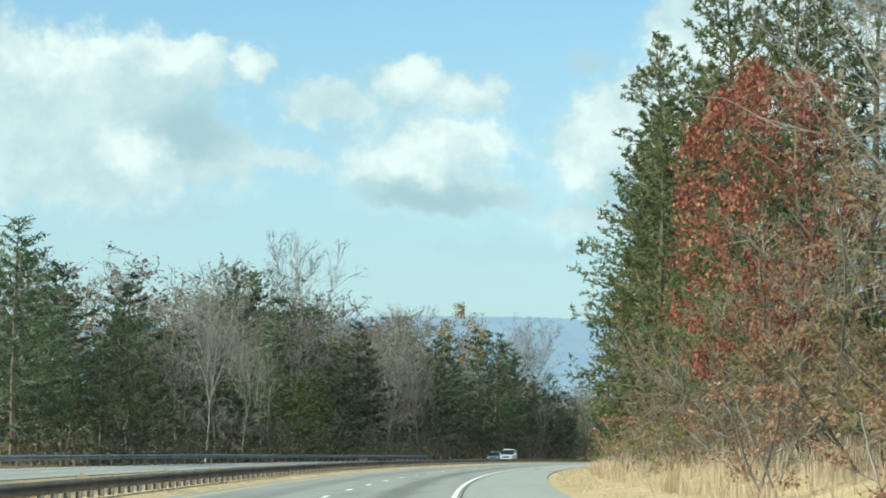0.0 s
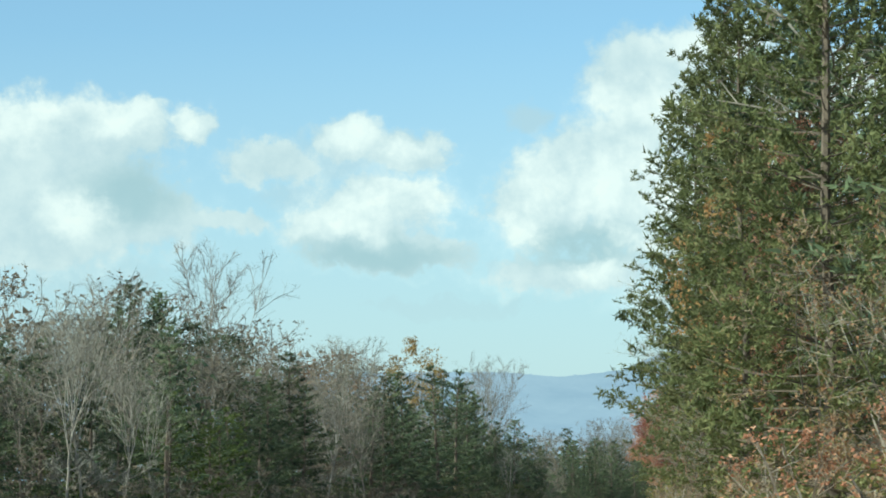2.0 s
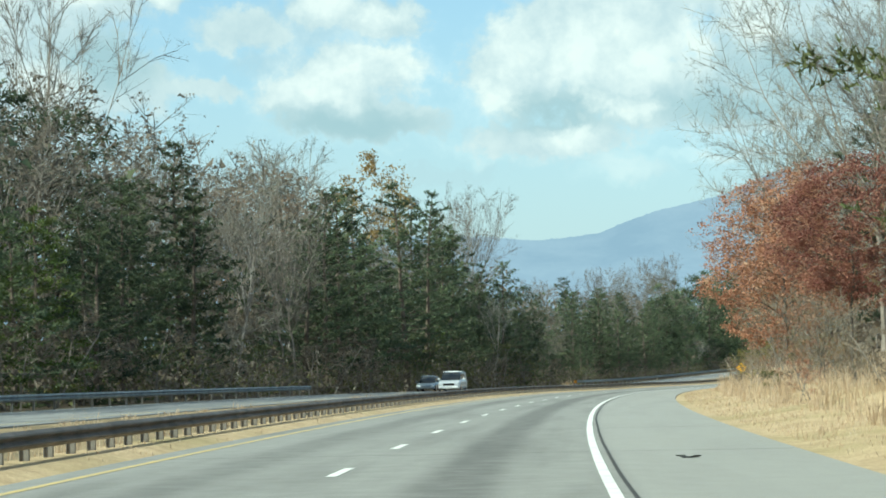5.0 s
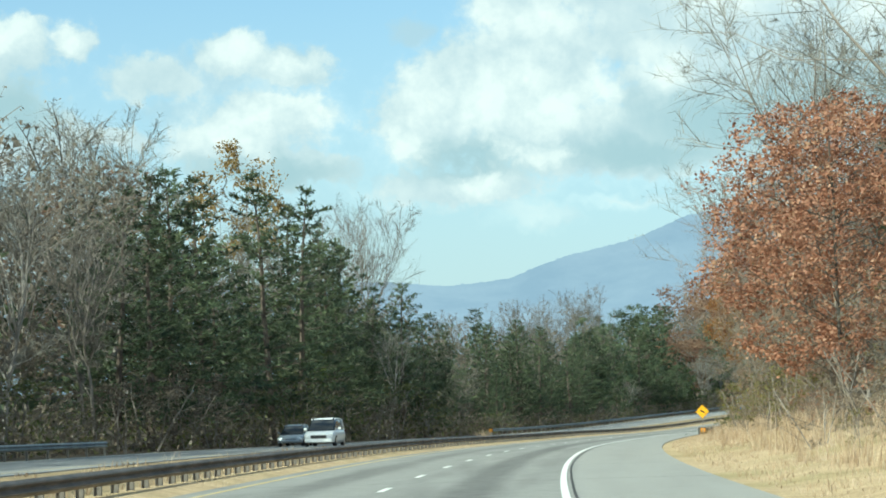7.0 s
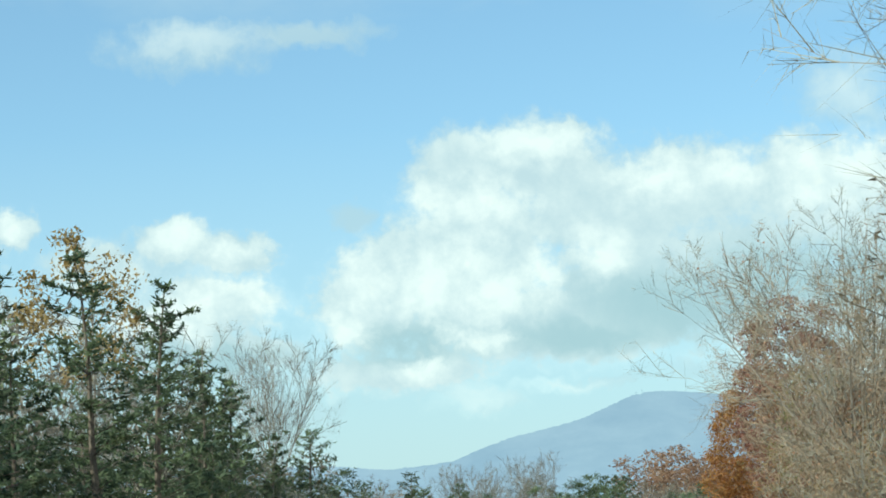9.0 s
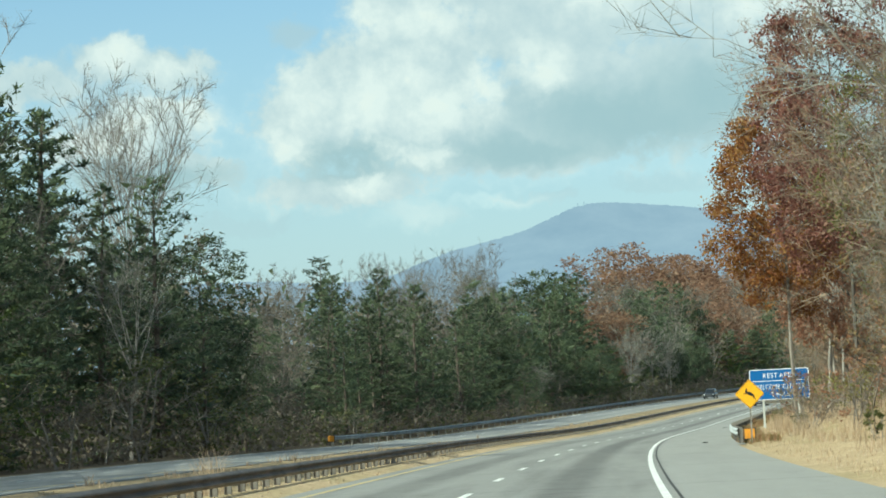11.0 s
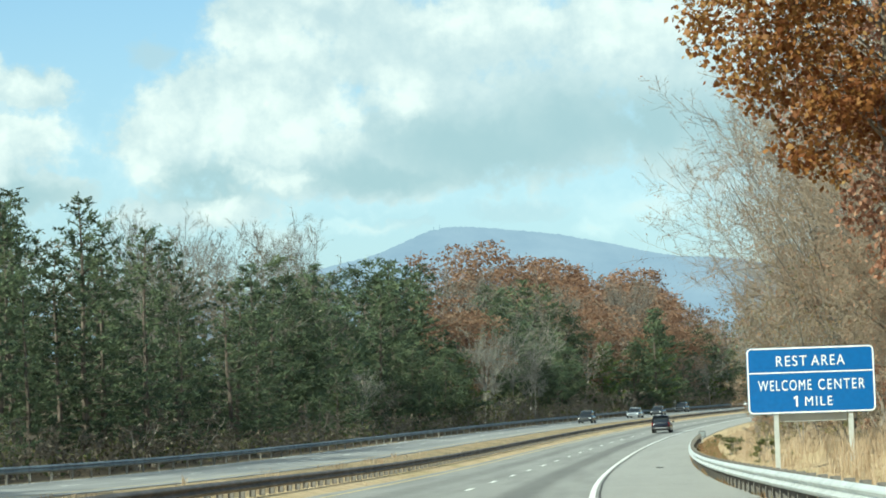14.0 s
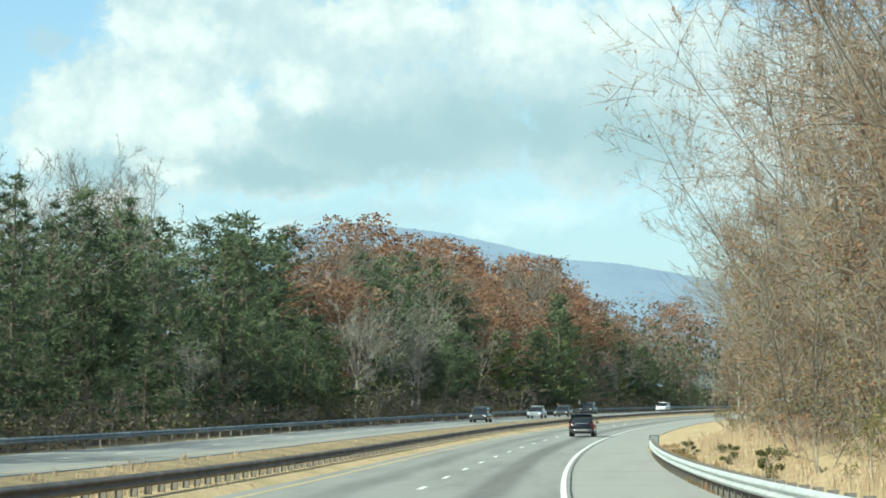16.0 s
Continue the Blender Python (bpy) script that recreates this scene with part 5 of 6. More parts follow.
# the verge on the right: kind, along, across, height, width
for kind, s, e, h, w in (
    ("red_oak", 75, 10.4, 12.8, 0.8), ("red_oak", 49, 12.0, 7.6, 0.9), ("grey_bare", 60, 15.5, 18, 0.85), ("grey_bare", 56, 13.4, 13, 0.75), ("grey_bare", 68, 15, 17, 0.9), ("tangle", 50, 11.0, 9, 1.1), ("tangle", 58, 11.0, 8, 1.1), ("tangle", 72, 11.5, 8, 1.1),
    ("pine", 88, 13.2, 20.5, 1.0), ("pine", 104, 12.2, 22, 1.0), ("pine", 124, 10.2, 21.5, 1.0), ("pine", 146, 10.1, 19, 1.0), ("tangle", 82, 10.6, 6.5, 1.1), ("tangle", 90, 10.2, 5, 1.1), ("tangle", 97, 10.6, 8, 1.1), ("olive_tree", 92, 10.9, 7, 0.8), ("tangle", 108, 10.3, 6, 1.1), ("tangle", 117, 10.6, 8, 1.1),
    ("rust_oak", 150, 13.4, 14, 0.7), ("gold_oak", 163, 12.2, 16, 0.85), ("pine", 210, 13.4, 22, 0.95), ("pine", 180, 11.6, 26, 1.0), ("pine", 200, 11.5, 25, 1.0), ("pine", 168, 14.5, 26, 1.0),
    ("tangle", 168, 10.6, 6, 1.1), ("tangle", 186, 10.6, 6, 1.1), ("grey_bare", 226, 12.0, 13, 0.8), ("maroon_oak", 243, 10.8, 8.6, 1.5), ("tangle", 238, 10.2, 3.6, 1.0), ("tangle", 250, 10.4, 4.2, 1.0), ("tangle", 214, 10.6, 5.5, 1.1),
    ("rust_oak", 304, 11.3, 12.2, 1.2), ("rust_oak", 316, 14.5, 13.5, 1.15), ("grey_bare", 328, 13.6, 22, 0.95), ("grey_bare", 300, 17, 25, 1.0), ("tangle", 290, 12, 5, 1.1),
    ("tangle", 336, 10.5, 6, 1.1), ("tangle", 352, 10.5, 6.5, 1.1), ("tan_bare", 366, 11.5, 14, 1.0), ("tangle", 380, 10.8, 7, 1.1), ("tangle", 396, 11.2, 8, 1.1),
    ("tangle", 408, 11.4, 10, 1.1), ("tangle", 418, 11.6, 11, 1.1), ("tangle", 430, 12.2, 7, 1.1), ("tangle", 446, 12.6, 6, 1.1),
    ("tan_bare", 406, 14.5, 22, 1.0), ("grey_bare", 416, 13.5, 23, 1.0), ("tan_bare", 428, 14.6, 19, 1.0), ("orange_oak", 472, 8.5, 20, 1.05), ("maroon_oak", 465, 11.8, 24, 0.95), ("tan_bare", 440, 13.8, 15, 0.9), ("olive_tree", 446, 13.0, 17, 0.9), ("tan_bare", 454, 15.0, 20, 0.85),
    ("rust_oak", 478, 12.5, 16, 0.95), ("pale_bare", 481, 10.6, 19, 1.0), ("pale_bare", 487, 11.4, 18, 1.0), ("pale_bare", 493, 11.0, 19, 1.0), ("pale_bare", 498, 12, 18, 1.0), ("tan_bare", 500, 12.6, 18, 0.85), ("tan_bare", 508, 12.8, 18, 0.9), ("tan_bare", 520, 12.6, 18, 0.95), ("tan_bare", 535, 12.4, 19, 0.95), ("tan_bare", 550, 12.2, 20, 0.95), ("tan_bare", 566, 12.0, 20.5, 0.95),
    ("tan_bare", 582, 11.7, 20, 0.95), ("tan_bare", 597, 11.2, 19.5, 0.95), ("tangle", 512, 10.5, 8, 1.1), ("tangle", 530, 10.5, 8, 1.1), ("tangle", 546, 10.4, 7, 1.1), ("tangle", 562, 10.2, 8, 1.1), ("tangle", 580, 10.0, 8, 1.1),
    ("tan_bare", 612, 11.6, 16, 0.9), ("tan_bare", 628, 12.0, 15, 0.85), ("tan_bare", 526, 16.8, 20, 0.9), ("tan_bare", 542, 16.4, 21, 0.9), ("tan_bare", 560, 16.0, 22, 0.9), ("tan_bare", 578, 15.6, 22, 0.9), ("gold_oak", 850, 9.0, 14, 1.0),
):
    plant(kind, s, e, h, "right", True, w)
row(40, 640, (5, 8.5), (8.1, 11.4), {"thicket": (1, 0.9, 3.0)}, "right", True, 1.3)
row(40, 640, (10, 15), (16, 21), {"brown": (40, 13, 17), "bare": (24, 15, 20), "rust": (14, 12, 15), "pine": (14, 15, 19)}, "right", False, 1.2)
row(640, 1010, (6, 9.5), (10, 15), {"brown": (36, 11, 15), "pale": (14, 12, 16), "pine": (12, 12, 17), "rust": (22, 11, 15), "low_pine": (8, 8, 12)}, "right", False, 1.2)
row(640, 1060, (14, 20), (18, 26), {"brown": (34, 15, 19), "rust": (24, 15, 19), "bare": (12, 16, 20), "pine": (12, 15, 19)}, "right", False, 1.25)
for s, e, h in ((584, 6.3, 0.8), (562, 6.8, 0.9), (541, 7.2, 1.0), (512, 7.6, 1.1), (448, 8.2, 0.9), (402, 8.4, 1.0), (362, 8.6, 1.2), (262, 8.6, 1.1), (196, 8.8, 1.3), (132, 9.0, 1.4)):
    plant("green_shrub", s, e, h, "right", True, 1.2)
for s, e, h in ((92, 16, 19), (110, 15.6, 20), (128, 15.2, 20), (148, 13.4, 21), (171, 14.8, 23), (192, 15.0, 23), (118, 14.4, 18.5), (140, 14.8, 21)):
    plant("edge_pine", s, e, h, "right", True, 1.15)
for s, e, h in ((205, -25.6, 13), (214, -26.4, 14), (223, -25.8, 12), (236, -26.0, 11)):
    plant("edge_bare", s, e, h, "left", True, 1.1, 1)

# ------------------------------------------------------------------ signs
def rounded_plate(w, h, r, depth, z):
    """An upright plate with rounded corners, face towards -y."""
    bm = bmesh.new()
    pts = []
    for cx, cz, a0 in ((w / 2 - r, h / 2 - r, 0), (-w / 2 + r, h / 2 - r, 90), (-w / 2 + r, -h / 2 + r, 180), (w / 2 - r, -h / 2 + r, 270)):
        for k in range(7):
            a = radians(a0 + 15 * k)
            pts.append((cx + r * math.cos(a), 0, z + cz + r * math.sin(a)))
    f = bm.faces.new([bm.verts.new(p) for p in pts])
    out = bmesh.ops.extrude_face_region(bm, geom=[f])["geom"]
    bmesh.ops.translate(bm, vec=(0, depth, 0), verts=[g for g in out if isinstance(g, bmesh.types.BMVert)])
    bmesh.ops.recalc_face_normals(bm, faces=bm.faces[:])
    return bm


def ring_plate(w, h, r, band, depth, y, z):
    """A thin raised border round a plate."""
    bm = bmesh.new()
    loops = []
    for inset in (0, band):
        pts = []
        rr = max(r - inset, 0.02)
        ww, hh = w - 2 * inset, h - 2 * inset
        for cx, cz, a0 in ((ww / 2 - rr, hh / 2 - rr, 0), (-ww / 2 + rr, hh / 2 - rr, 90), (-ww / 2 + rr, -hh / 2 + rr, 180), (ww / 2 - rr, -hh / 2 + rr, 270)):
            for k in range(7):
                a = radians(a0 + 15 * k)
                pts.append(bm.verts.new((cx + rr * math.cos(a), y, z + cz + rr * math.sin(a))))
        loops.append(pts)
    n = len(loops[0])
    for i in range(n):
        bm.faces.new((loops[0][i], loops[0][(i + 1) % n], loops[1][(i + 1) % n], loops[1][i]))
    out = bmesh.ops.extrude_face_region(bm, geom=bm.faces[:])["geom"]
    bmesh.ops.translate(bm, vec=(0, -depth, 0), verts=[g for g in out if isinstance(g, bmesh.types.BMVert)])
    bmesh.ops.recalc_face_normals(bm, faces=bm.faces[:])
    return bm


def lettering(text, height, x, y, z, parent, width):
    """Raised white letters, centred on x, that fill the given width."""
    cu = bpy.data.curves.new("lettering", "FONT")
    cu.body, cu.size, cu.extrude, cu.align_x, cu.space_character = text, height / 0.69, 0.003, "CENTER", 1.22
    cu.offset = 0.0
    tmp = new("lettering", cu)
    bpy.context.view_layer.update()
    me = bpy.data.meshes.new_from_object(tmp.evaluated_get(bpy.context.evaluated_depsgraph_get()))
    bpy.data.objects.remove(tmp)
    xs = [v.co.x for v in me.vertices]
    k = width / (max(xs) - min(xs))
    me.transform(Matrix.Translation((x, y, z)) @ Matrix.Rotation(radians(90), 4, "X") @ Matrix.Diagonal((k, 1, 1, 1)))
    me.materials.clear()
    me.materials.append(SIGN_WHITE)
    ob = new("lettering", me)
    ob.parent = parent
    return tagged(ob, "white letters reading " + text)


def welcome_sign(s, e, turn):
    thing = new("road_sign")
    thing.location = stand(s, e)
    thing.rotation_euler = (0, 0, radians(-heading(s) + turn))
    tagged(thing, "large blue rest area sign with white words on two steel posts", "road sign")
    w, h, z = 3.84, 2.00, 2.67
    panel = part("panel", rounded_plate(w, h, 0.16, 0.02, z), SIGN_BLUE, thing)
    part("border", ring_plate(w - 0.02, h - 0.02, 0.15, 0.045, 0.004, -0.001, z), SIGN_WHITE, panel, "white border")
    part("divider", box_bm((w - 0.1, 0.004, 0.04), (0, -0.003, z + 0.235)), SIGN_WHITE, panel, "white dividing line")
    for word, x, up, width in (("REST", -0.58, 0.43, 0.92), ("AREA", 0.53, 0.43, 1.0), ("WELCOME", -0.79, -0.30, 1.60), ("CENTER", 0.90, -0.30, 1.40)):
        lettering(word, 0.31, x, -0.003, z + up, panel, width)
    bm = bmesh.new()
    outline = [(0.02, 0.0), (0.075, 0.0), (0.075, 0.33), (0.035, 0.33), (-0.05, 0.275), (-0.05, 0.225), (0.02, 0.26)]
    bm.faces.new([bm.verts.new((-0.50 + x, -0.005, z - 0.80 + y)) for x, y in outline])
    part("lettering", bm, SIGN_WHITE, panel, "white numeral 1")
    lettering("MILE", 0.28, 0.20, -0.003, z - 0.78, panel, 0.82)
    for x in (-1.08, 1.16):
        post = bmesh.new()
        for dx, dy, ww, dd in ((0, -0.07, 0.13, 0.012), (0, 0.07, 0.13, 0.012), (0, 0, 0.012, 0.14)):
            r = bmesh.ops.create_cube(post, size=1)["verts"]
            bmesh.ops.scale(post, vec=(ww, dd, z + 1.2), verts=r)
            bmesh.ops.translate(post, vec=(x + dx, 0.12 + dy, (z + 1.2) / 2 - 0.4), verts=r)
        part("post", post, GALVANISED, thing)
    for zz in (z + 0.55, z - 0.55):
        part("stringer", box_bm((w - 0.5, 0.05, 0.08), (0, 0.035, zz), 0.005), GALVANISED, thing)
    part("cross_plate", box_bm((2.0, 0.02, 0.24), (0.05, 0.22, z - h / 2 - 0.12), 0.004), GALVANISED, thing, "weathered grey plate under the sign")


def warning_sign(s, e, turn):
    """A yellow diamond; its picture is a plain dark shape."""
    thing = new("warning_sign")
    thing.location = stand(s, e)
    thing.rotation_euler = (0, 0, radians(-heading(s) + turn))
    tagged(thing, "yellow diamond warning sign with a black shape on a thin post", "road sign")
    side, z = 0.86, 2.02
    tip = Matrix.Rotation(radians(45), 4, "Y")
    def tipped(bm):
        bmesh.ops.transform(bm, matrix=Matrix.Translation((0, 0, z)) @ tip, verts=bm.verts)
        return bm
    panel = part("panel", tipped(rounded_plate(side, side, 0.05, 0.006, 0)), SIGN_YELLOW, thing)
    part("border", tipped(ring_plate(side - 0.03, side - 0.03, 0.04, 0.014, 0.002, -0.001, 0)), SIGN_BLACK, panel, "thin black border")
    bm = bmesh.new()
    for x, zz, w, h, a in ((0.02, 0.0, 0.34, 0.13, 28), (-0.13, 0.13, 0.07, 0.22, 14), (-0.18, 0.02, 0.17, 0.035, 12), (0.20, -0.15, 0.035, 0.22, -18), (0.15, -0.14, 0.03, 0.17, -8)):
        r = bmesh.ops.create_circle(bm, segments=18, radius=0.5, cap_ends=True)["verts"]
        bmesh.ops.scale(bm, vec=(w, h, 1), verts=r)
        bmesh.ops.rotate(bm, matrix=Matrix.Rotation(radians(-a), 3, "Z"), verts=r)
        bmesh.ops.rotate(bm, matrix=Matrix.Rotation(radians(90), 3, "X"), verts=r)
        bmesh.ops.translate(bm, vec=(x, -0.004 - 0.0006 * len(bm.faces), z + zz), verts=r)
    part("emblem", bm, SIGN_BLACK, panel, "plain black emblem")
    bm = bmesh.new()
    for dx, dy, ww, dd in ((0, 0.03, 0.06, 0.006), (-0.03, 0.015, 0.006, 0.03), (0.03, 0.015, 0.006, 0.03)):
        r = bmesh.ops.create_cube(bm, size=1)["verts"]
        bmesh.ops.scale(bm, vec=(ww, dd, z + 0.8), verts=r)
        bmesh.ops.translate(bm, vec=(dx, 0.012 + dy, (z + 0.8) / 2 - 0.4), verts=r)
    part("post", bm, POST_STEEL, thing)


welcome_sign(489.5, 7.75, 3)
warning_sign(429.2, 5.25, 2)

# ------------------------------------------------------------------ cars
CAR_BLACK = plain("dark_blue_car_paint", (0.012, 0.014, 0.024), 0.18, 0.3, 0.6)
CAR_WHITE = plain("white_car_paint", (0.75, 0.77, 0.78), 0.2, 0.0, 0.6)
CAR_SILVER = plain("silver_car_paint", (0.42, 0.45, 0.47), 0.22, 0.5, 0.6)
CAR_GREY = plain("dark_grey_car_paint", (0.06, 0.065, 0.07), 0.2, 0.4, 0.6)
CAR_GLASS = plain("dark_car_glass", (0.012, 0.015, 0.017), 0.06, 0.0, 0.8)
TYRE = plain("tyre_rubber", (0.02, 0.02, 0.02), 0.85)
RIM = plain("alloy_rim", (0.5, 0.5, 0.5), 0.3, 0.9)
TRIM = plain("black_plastic", (0.025, 0.025, 0.026), 0.6)
CHROME = plain("silver_trim", (0.6, 0.6, 0.6), 0.25, 0.8)
TAIL_RED = plain("red_lamp_glass", (0.15, 0.007, 0.007), 0.15, 0.0, 0.7)
LAMP = plain("clear_lamp_glass", (0.8, 0.82, 0.82), 0.1, 0.0, 0.8)
PLATE = plain("pale_plate", (0.62, 0.64, 0.66), 0.5)


def loft(rings):
    """A skin over closed rings of equal length."""
    bm = bmesh.new()
    rows = [[bm.verts.new(p) for p in ring] for ring in rings]
    n = len(rows[0])
    for a, b in zip(rows, rows[1:]):
        for i in range(n):
            bm.faces.new((a[i], a[(i + 1) % n], b[(i + 1) % n], b[i]))
    bm.faces.new(rows[0])
    bm.faces.new(list(reversed(rows[-1])))
    bmesh.ops.recalc_face_normals(bm, faces=bm.faces[:])
    for f in bm.faces:
        f.smooth = True
    return bm


def section(y, half, z0, z1, round_=0.12, tuck=0.04):
    """A rounded cross section of a car at y: half width, sill and top."""
    h = z1 - z0
    pts = [(half - tuck, z0), (half, z0 + 0.28 * h), (half - 0.005, z0 + 0.7 * h), (half - round_ * 0.5, z1 - 0.05), (half - round_ * 1.4, z1)]
    return [(x, y, z) for x, z in pts] + [(-x, y, z) for x, z in reversed(pts)]


def make_car(paint, label, tall=1.66, wide=1.82, length=4.53, hatch=True):
    """A car that looks along +y, its rear towards -y, on the ground at z = 0."""
    thing = new("car")
    tagged(thing, label, "car")
    L, w = length / 2, wide / 2
    belt = tall * 0.58
    rear = -L
    hood = L - 1.05
    body = [section(rear, w - 0.16, 0.42, belt - 0.06), section(rear + 0.10, w - 0.05, 0.30, belt), section(rear + 0.6, w, 0.24, belt + 0.02),
            section(0, w, 0.22, belt), section(hood, w - 0.01, 0.22, belt - 0.04), section(L - 0.35, w - 0.06, 0.24, belt - 0.16), section(L - 0.06, w - 0.16, 0.30, belt - 0.30)]
    part("body", loft(body), paint, thing)
    tail = rear + (0.14 if hatch else 0.95)
    cabin = [section(tail, w - 0.16, belt - 0.05, belt + 0.02, 0.1), section(tail + (0.24 if hatch else 0.6), w - 0.20, belt - 0.05, tall - 0.10, 0.14),
             section(tail + 0.8, w - 0.19, belt - 0.05, tall - 0.02, 0.14), section(0.2, w - 0.18, belt - 0.05, tall - 0.02, 0.14),
             section(0.65, w - 0.2, belt - 0.05, tall - 0.12, 0.14), section(hood + 0.12, w - 0.14, belt - 0.08, belt - 0.03, 0.1)]
    part("cabin", loft(cabin), CAR_GLASS, thing, "dark glass all round")
    roof = [section(tail + 0.12, w - 0.25, tall - 0.115, tall - 0.075, 0.14), section(tail + 0.5, w - 0.22, tall - 0.10, tall - 0.005, 0.14),
            section(0.1, w - 0.22, tall - 0.09, tall, 0.14), section(0.55, w - 0.25, tall - 0.13, tall - 0.085, 0.14)]
    part("roof", loft(roof), paint, thing)
    for sx in (-1, 1):
        part("pillar", loft([[(sx * (w - 0.14) + dx, tail + 0.0 + dy, belt - 0.03) for dx, dy in ((-.07, -.02), (.07, -.02), (.07, .3), (-.07, .3))],
                             [(sx * (w - 0.25) + dx, tail + (0.2 if hatch else 0.6) + dy, tall - 0.09) for dx, dy in ((-.06, -.02), (.06, -.02), (.06, .25), (-.06, .25))]]), paint, thing)
        part("tail_lamp", box_bm((0.17, 0.12, 0.34), (sx * (w - 0.15), rear + 0.09, belt - 0.17), 0.03), TAIL_RED, thing, "red tail lamp")
        part("headlamp", box_bm((0.30, 0.30, 0.16), (sx * (w - 0.26), L - 0.22, belt - 0.33), 0.05), LAMP, thing, "clear headlamp")
        part("mirror", box_bm((0.2, 0.1, 0.15), (sx * (w + 0.08), 0.75, belt + 0.06), 0.04), paint, thing)
        part("exhaust", box_bm((0.14, 0.08, 0.06), (sx * (w - 0.32), rear + 0.08, 0.33), 0.02), CHROME, thing)
        for y in (-L + 0.88, L - 0.92):
            bm = bmesh.new()
            bmesh.ops.create_cone(bm, cap_ends=True, segments=24, radius1=0.345, radius2=0.345, depth=0.22)
            bmesh.ops.bevel(bm, geom=[q for q in bm.edges if abs(q.verts[0].co.z - q.verts[1].co.z) < 1e-4 and len(q.link_faces) == 2], offset=0.03, segments=2, affect="EDGES")
            bmesh.ops.transform(bm, matrix=Matrix.Translation((sx * (w - 0.12), y, 0.345)) @ Matrix.Rotation(radians(90), 4, "Y"), verts=bm.verts)
            wheel = part("wheel", bm, TYRE, thing)
            bm = bmesh.new()
            bmesh.ops.create_cone(bm, cap_ends=True, segments=10, radius1=0.22, radius2=0.20, depth=0.235)
            bmesh.ops.transform(bm, matrix=Matrix.Translation((sx * (w - 0.12), y, 0.345)) @ Matrix.Rotation(radians(90), 4, "Y"), verts=bm.verts)
            part("rim", bm, RIM, wheel)
    part("rear_bumper", box_bm((wide - 0.16, 0.2, 0.26), (0, rear + 0.06, 0.42), 0.06), TRIM, thing, "black plastic bumper")
    part("skid_plate", box_bm((wide * 0.55, 0.1, 0.09), (0, rear + 0.0, 0.46), 0.03), CHROME, thing, "silver bumper trim")
    part("number_plate", box_bm((0.31, 0.015, 0.16), (0, rear - 0.012 + 0.05, 0.80), 0.004), PLATE, thing, "blank pale plate")
    part("garnish", box_bm((wide * 0.5, 0.02, 0.05), (0, rear + 0.035, 0.92), 0.01), CHROME, thing, "bright strip over the plate")
    part("grille", box_bm((wide * 0.5, 0.1, 0.2), (0, L - 0.08, belt - 0.42), 0.04), TRIM, thing)
    part("front_bumper", box_bm((wide - 0.3, 0.2, 0.2), (0, L - 0.1, 0.36), 0.06), paint, thing)
    return thing


def park(car, s, e, oncoming=False):
    p = Vector(along(s, e, FAR_UP if oncoming else 0.0))
    car.matrix_basis = Matrix.Translation(p) @ Matrix.Rotation(radians(-heading(s) + (180 if oncoming else 0)), 4, "Z")


park(make_car(CAR_BLACK, "dark blue sport utility car driving ahead"), 652, -0.75)
park(make_car(CAR_WHITE, "white sport utility car on the far carriageway", 1.75, 1.98, 4.9), 363, -16.8, True)
park(make_car(CAR_SILVER, "silver sedan on the far carriageway", 1.45, 1.8, 4.7, False), 374, -20.6, True)
park(make_car(CAR_GREY, "dark grey hatchback on the far carriageway", 1.6, 1.82, 4.4), 722, -16.8, True)
park(make_car(CAR_SILVER, "pale silver sedan on the far carriageway", 1.47, 1.82, 4.7, False), 762, -16.8, True)
park(make_car(CAR_GREY, "dark sedan on the far carriageway", 1.45, 1.82, 4.6, False), 782, -16.8, True)
park(make_car(CAR_GREY, "dark grey sport utility car on the far carriageway", 1.7, 1.86, 4.6), 822, -20.5, True)
park(make_car(CAR_WHITE, "white hatchback far off on the far carriageway", 1.5, 1.8, 4.3), 880, -20.5, True)


# ------------------------------------------------------------------ grass
def grass(name, count, s_range, e_range, tall, seed, label, width=0.012, clumps=0, mat=DRY_GRASS):
    """Dry blades of grass, bent by the wind, in clumps."""
    rng = np.random.default_rng(seed)
    if clumps:
        cs, ce, ck = rng.uniform(*s_range, clumps), rng.uniform(*e_range, clumps), rng.uniform(0.25, 1.0, clumps) ** 1.3 + 0.25
        pick = rng.integers(0, clumps, count)
        s, e = cs[pick] + rng.normal(0, 0.22, count), ce[pick] + rng.normal(0, 0.16, count)
        ck *= np.clip(0.62 + 0.5 * np.sin(cs * 0.37 + 2 * np.sin(cs * 0.11)) * np.sin(cs * 0.093 + ce), 0.15, 1.2)
        size = ck[pick]
    else:
        s, e, size = rng.uniform(*s_range, count), rng.uniform(*e_range, count), np.ones(count)
    e = np.clip(e, *e_range)
    h = tall * size * rng.uniform(0.55, 1.2, count)
    root = along(s, e, lie(s, e) - 0.03)
    lean = rng.normal(0, 0.26, (count, 2))
    mid = root + np.stack([lean[:, 0] * h * 0.35, lean[:, 1] * h * 0.35, h * 0.6], -1)
    top = root + np.stack([lean[:, 0] * h * 1.1, lean[:, 1] * h * 1.1, h * 0.97], -1)
    ang = rng.uniform(0, 6.28, count)
    side = np.stack([np.cos(ang), np.sin(ang), 0 * ang], -1) * width / 2
    verts = np.stack([root - side, root + side, mid + side * 0.8, mid - side * 0.8, top], 1).reshape(-1, 3)
    b = 5 * np.arange(count)
    faces = np.stack([b, b + 1, b + 2, b + 3], -1).tolist() + np.stack([b + 3, b + 2, b + 4], -1).tolist()
    tagged(new(name, mesh_of(name, verts, faces, mat)), label, "grass", kind="stuff")


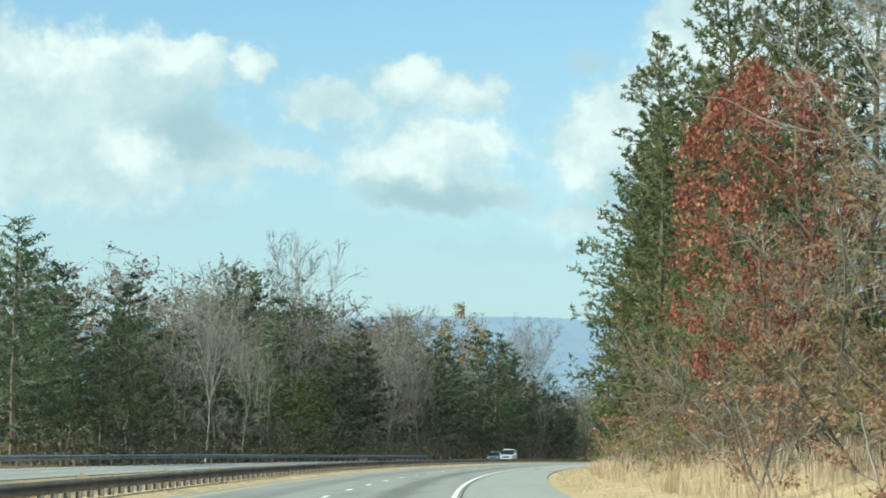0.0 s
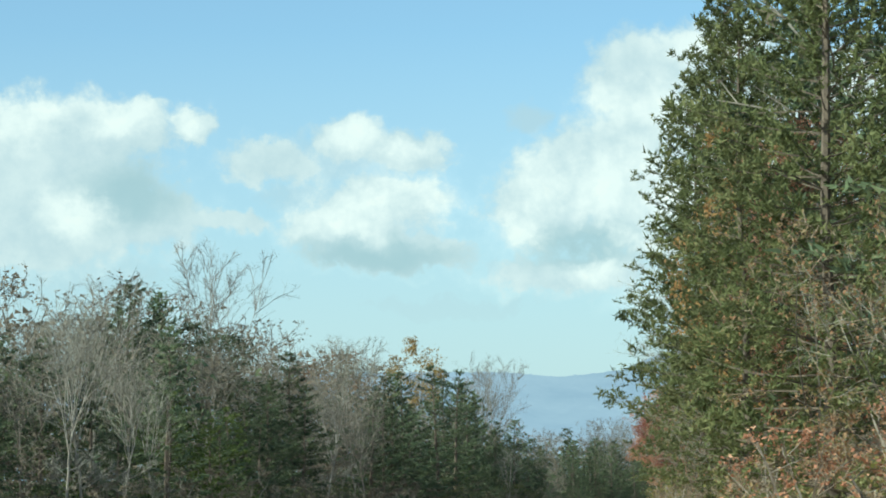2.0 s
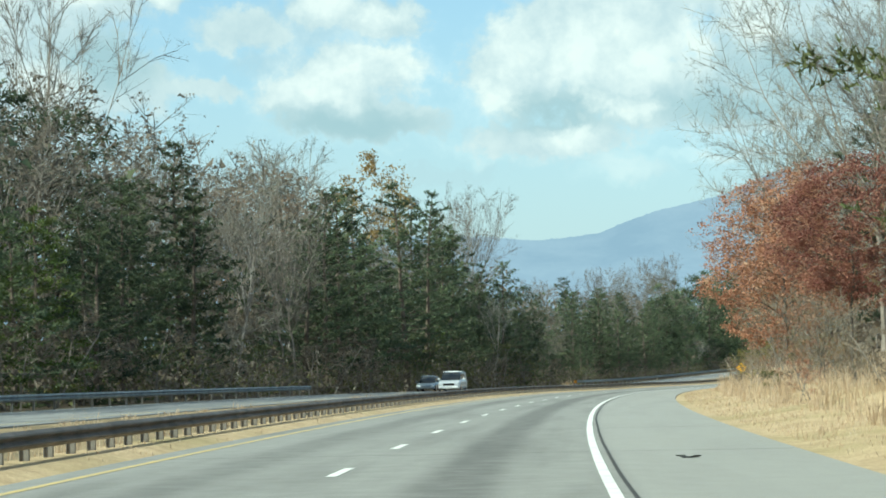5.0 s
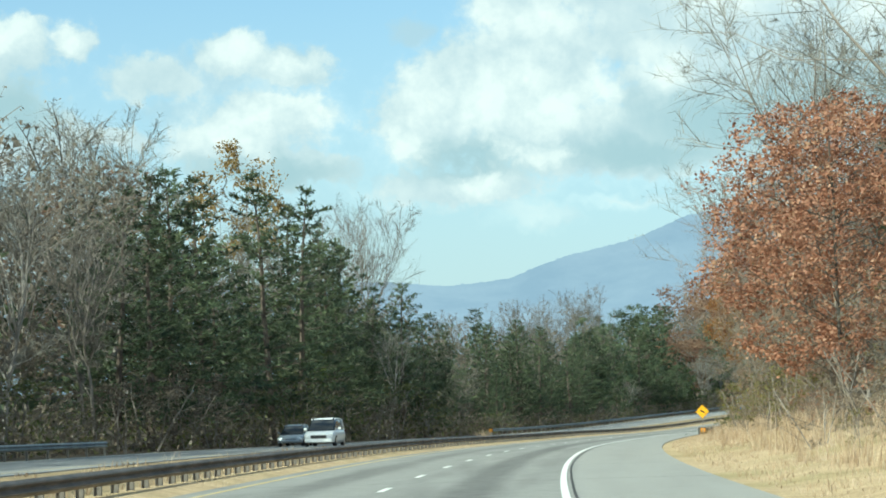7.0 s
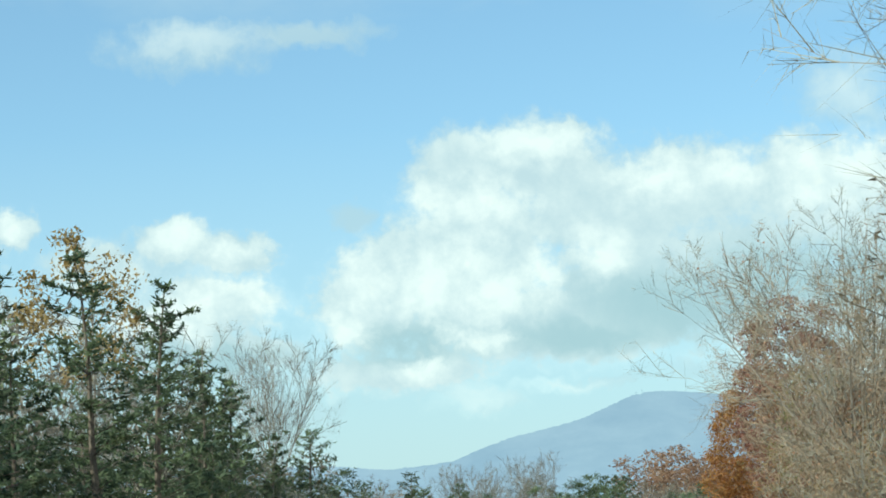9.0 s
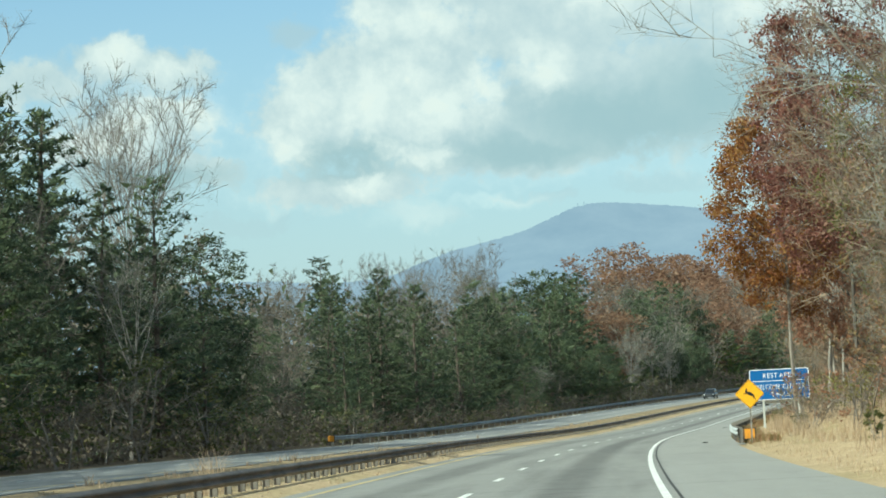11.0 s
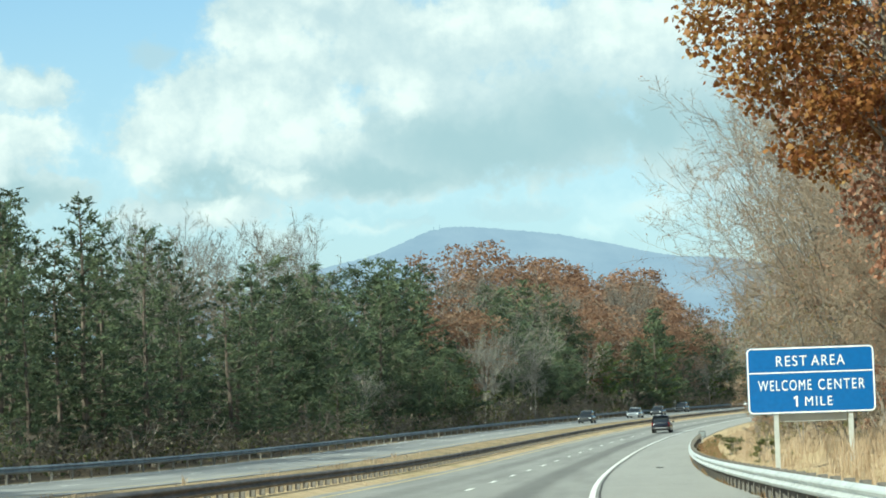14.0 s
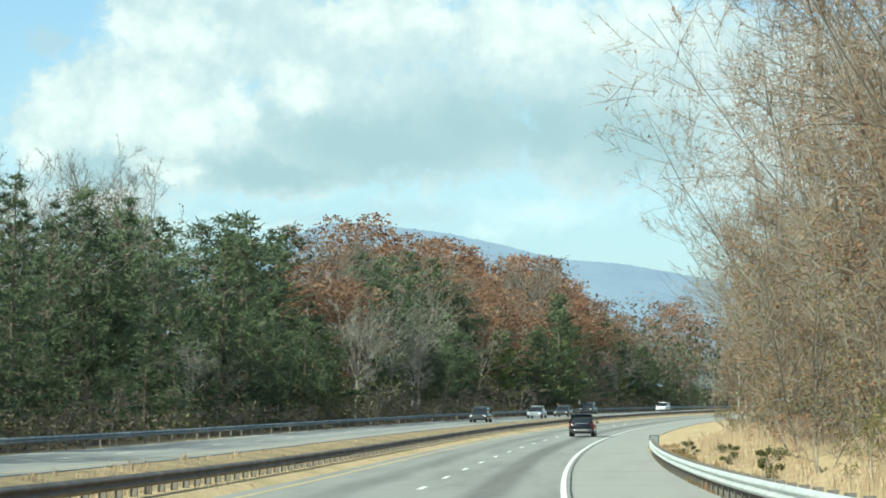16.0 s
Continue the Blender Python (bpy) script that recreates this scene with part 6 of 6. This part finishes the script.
grass("tall_grass", 38000, (40, 620), (6.9, 12.4), 1.15, 1, "tall dry tan grass before the woods", 0.016, 3000)
grass("verge_grass", 24000, (30, 620), (5.05, 8.2), 0.13, 2, "short dry verge grass", 0.018)
grass("median_grass", 9000, (40, 640), (-13.7, -9.2), 0.35, 3, "dry tufts of grass in the median", 0.03, 900)
grass("rail_grass", 5000, (40, 620), (-7.9, -6.9), 0.14, 4, "thin dry grass along the median rail", 0.02, 900)
grass("rail_litter", 7000, (432, 606), (4.78, 5.25), 0.26, 7, "brown weeds and litter under the shoulder rail", 0.03, 900, TANGLE_LEAVES)
grass("shoulder_weeds", 9000, (425, 610), (5.1, 6.3), 0.42, 6, "olive and brown weeds behind the shoulder rail", 0.03, 500, TANGLE_LEAVES)
grass("rail_weeds", 2600, (60, 640), (-9.2, -8.3), 0.95, 5, "pale weed stalks behind the median rail", 0.014, 120)


# ------------------------------------------------------------------ small things on the road
def delineator(s, e, height, label, mat):
    thing = new("delineator_post")
    thing.location = stand(s, e)
    thing.rotation_euler = (0, 0, -radians(heading(s)))
    tagged(thing, label, "road marker")
    part("stake", box_bm((0.07, 0.03, height + 0.2), (0, 0, height / 2 - 0.1)), POST_STEEL, thing)
    part("reflector", box_bm((0.24, 0.012, 0.55), (0, -0.022, height - 0.3), 0.01), mat, thing)


delineator(836, -24.6, 2.0, "small pale marker plate on a post behind the far rail", SIGN_WHITE)
delineator(905, 5.2, 1.2, "pale roadside marker post", SIGN_WHITE)


def tyre_scrap(s, e, size, seed):
    """A torn curl of tyre tread."""
    rng = np.random.default_rng(seed)
    bm = bmesh.new()
    n, rows = 9, []
    for i in range(n):
        a = -0.9 + 1.8 * i / (n - 1)
        y, z = math.sin(a) * size, (1 - math.cos(a)) * size * 0.35
        w = 0.09 + rng.uniform(-0.03, 0.03)
        rows.append([bm.verts.new((x + rng.normal(0, 0.01), y, z + d)) for x, d in ((-w, 0.012), (w, 0.012), (w, 0.0), (-w, 0.0))])
    for p, q in zip(rows, rows[1:]):
        for i in range(4):
            bm.faces.new((p[i], p[(i + 1) % 4], q[(i + 1) % 4], q[i]))
    bm.faces.new(rows[0])
    bm.faces.new(rows[-1])
    bmesh.ops.recalc_face_normals(bm, faces=bm.faces[:])
    me = bpy.data.meshes.new("tyre_scrap")
    bm.to_mesh(me)
    bm.free()
    me.materials.append(TYRE)
    ob = new("tyre_scrap", me)
    ob.location = Vector(along(s, e, 0.003 if e < 4.6 else float(lie(s, e)) + 0.02))
    ob.rotation_euler = (0, 0, radians(40 * seed))
    tagged(ob, "torn scrap of black tyre tread on the shoulder", "debris", "tyre scraps on the shoulder")


for s, e, size, seed in ((188, 2.6, 0.22, 1), (163, 4.7, 0.4, 2), (519, 3.3, 0.18, 3), (437, 3.4, 0.2, 4)):
    tyre_scrap(s, e, size, seed)
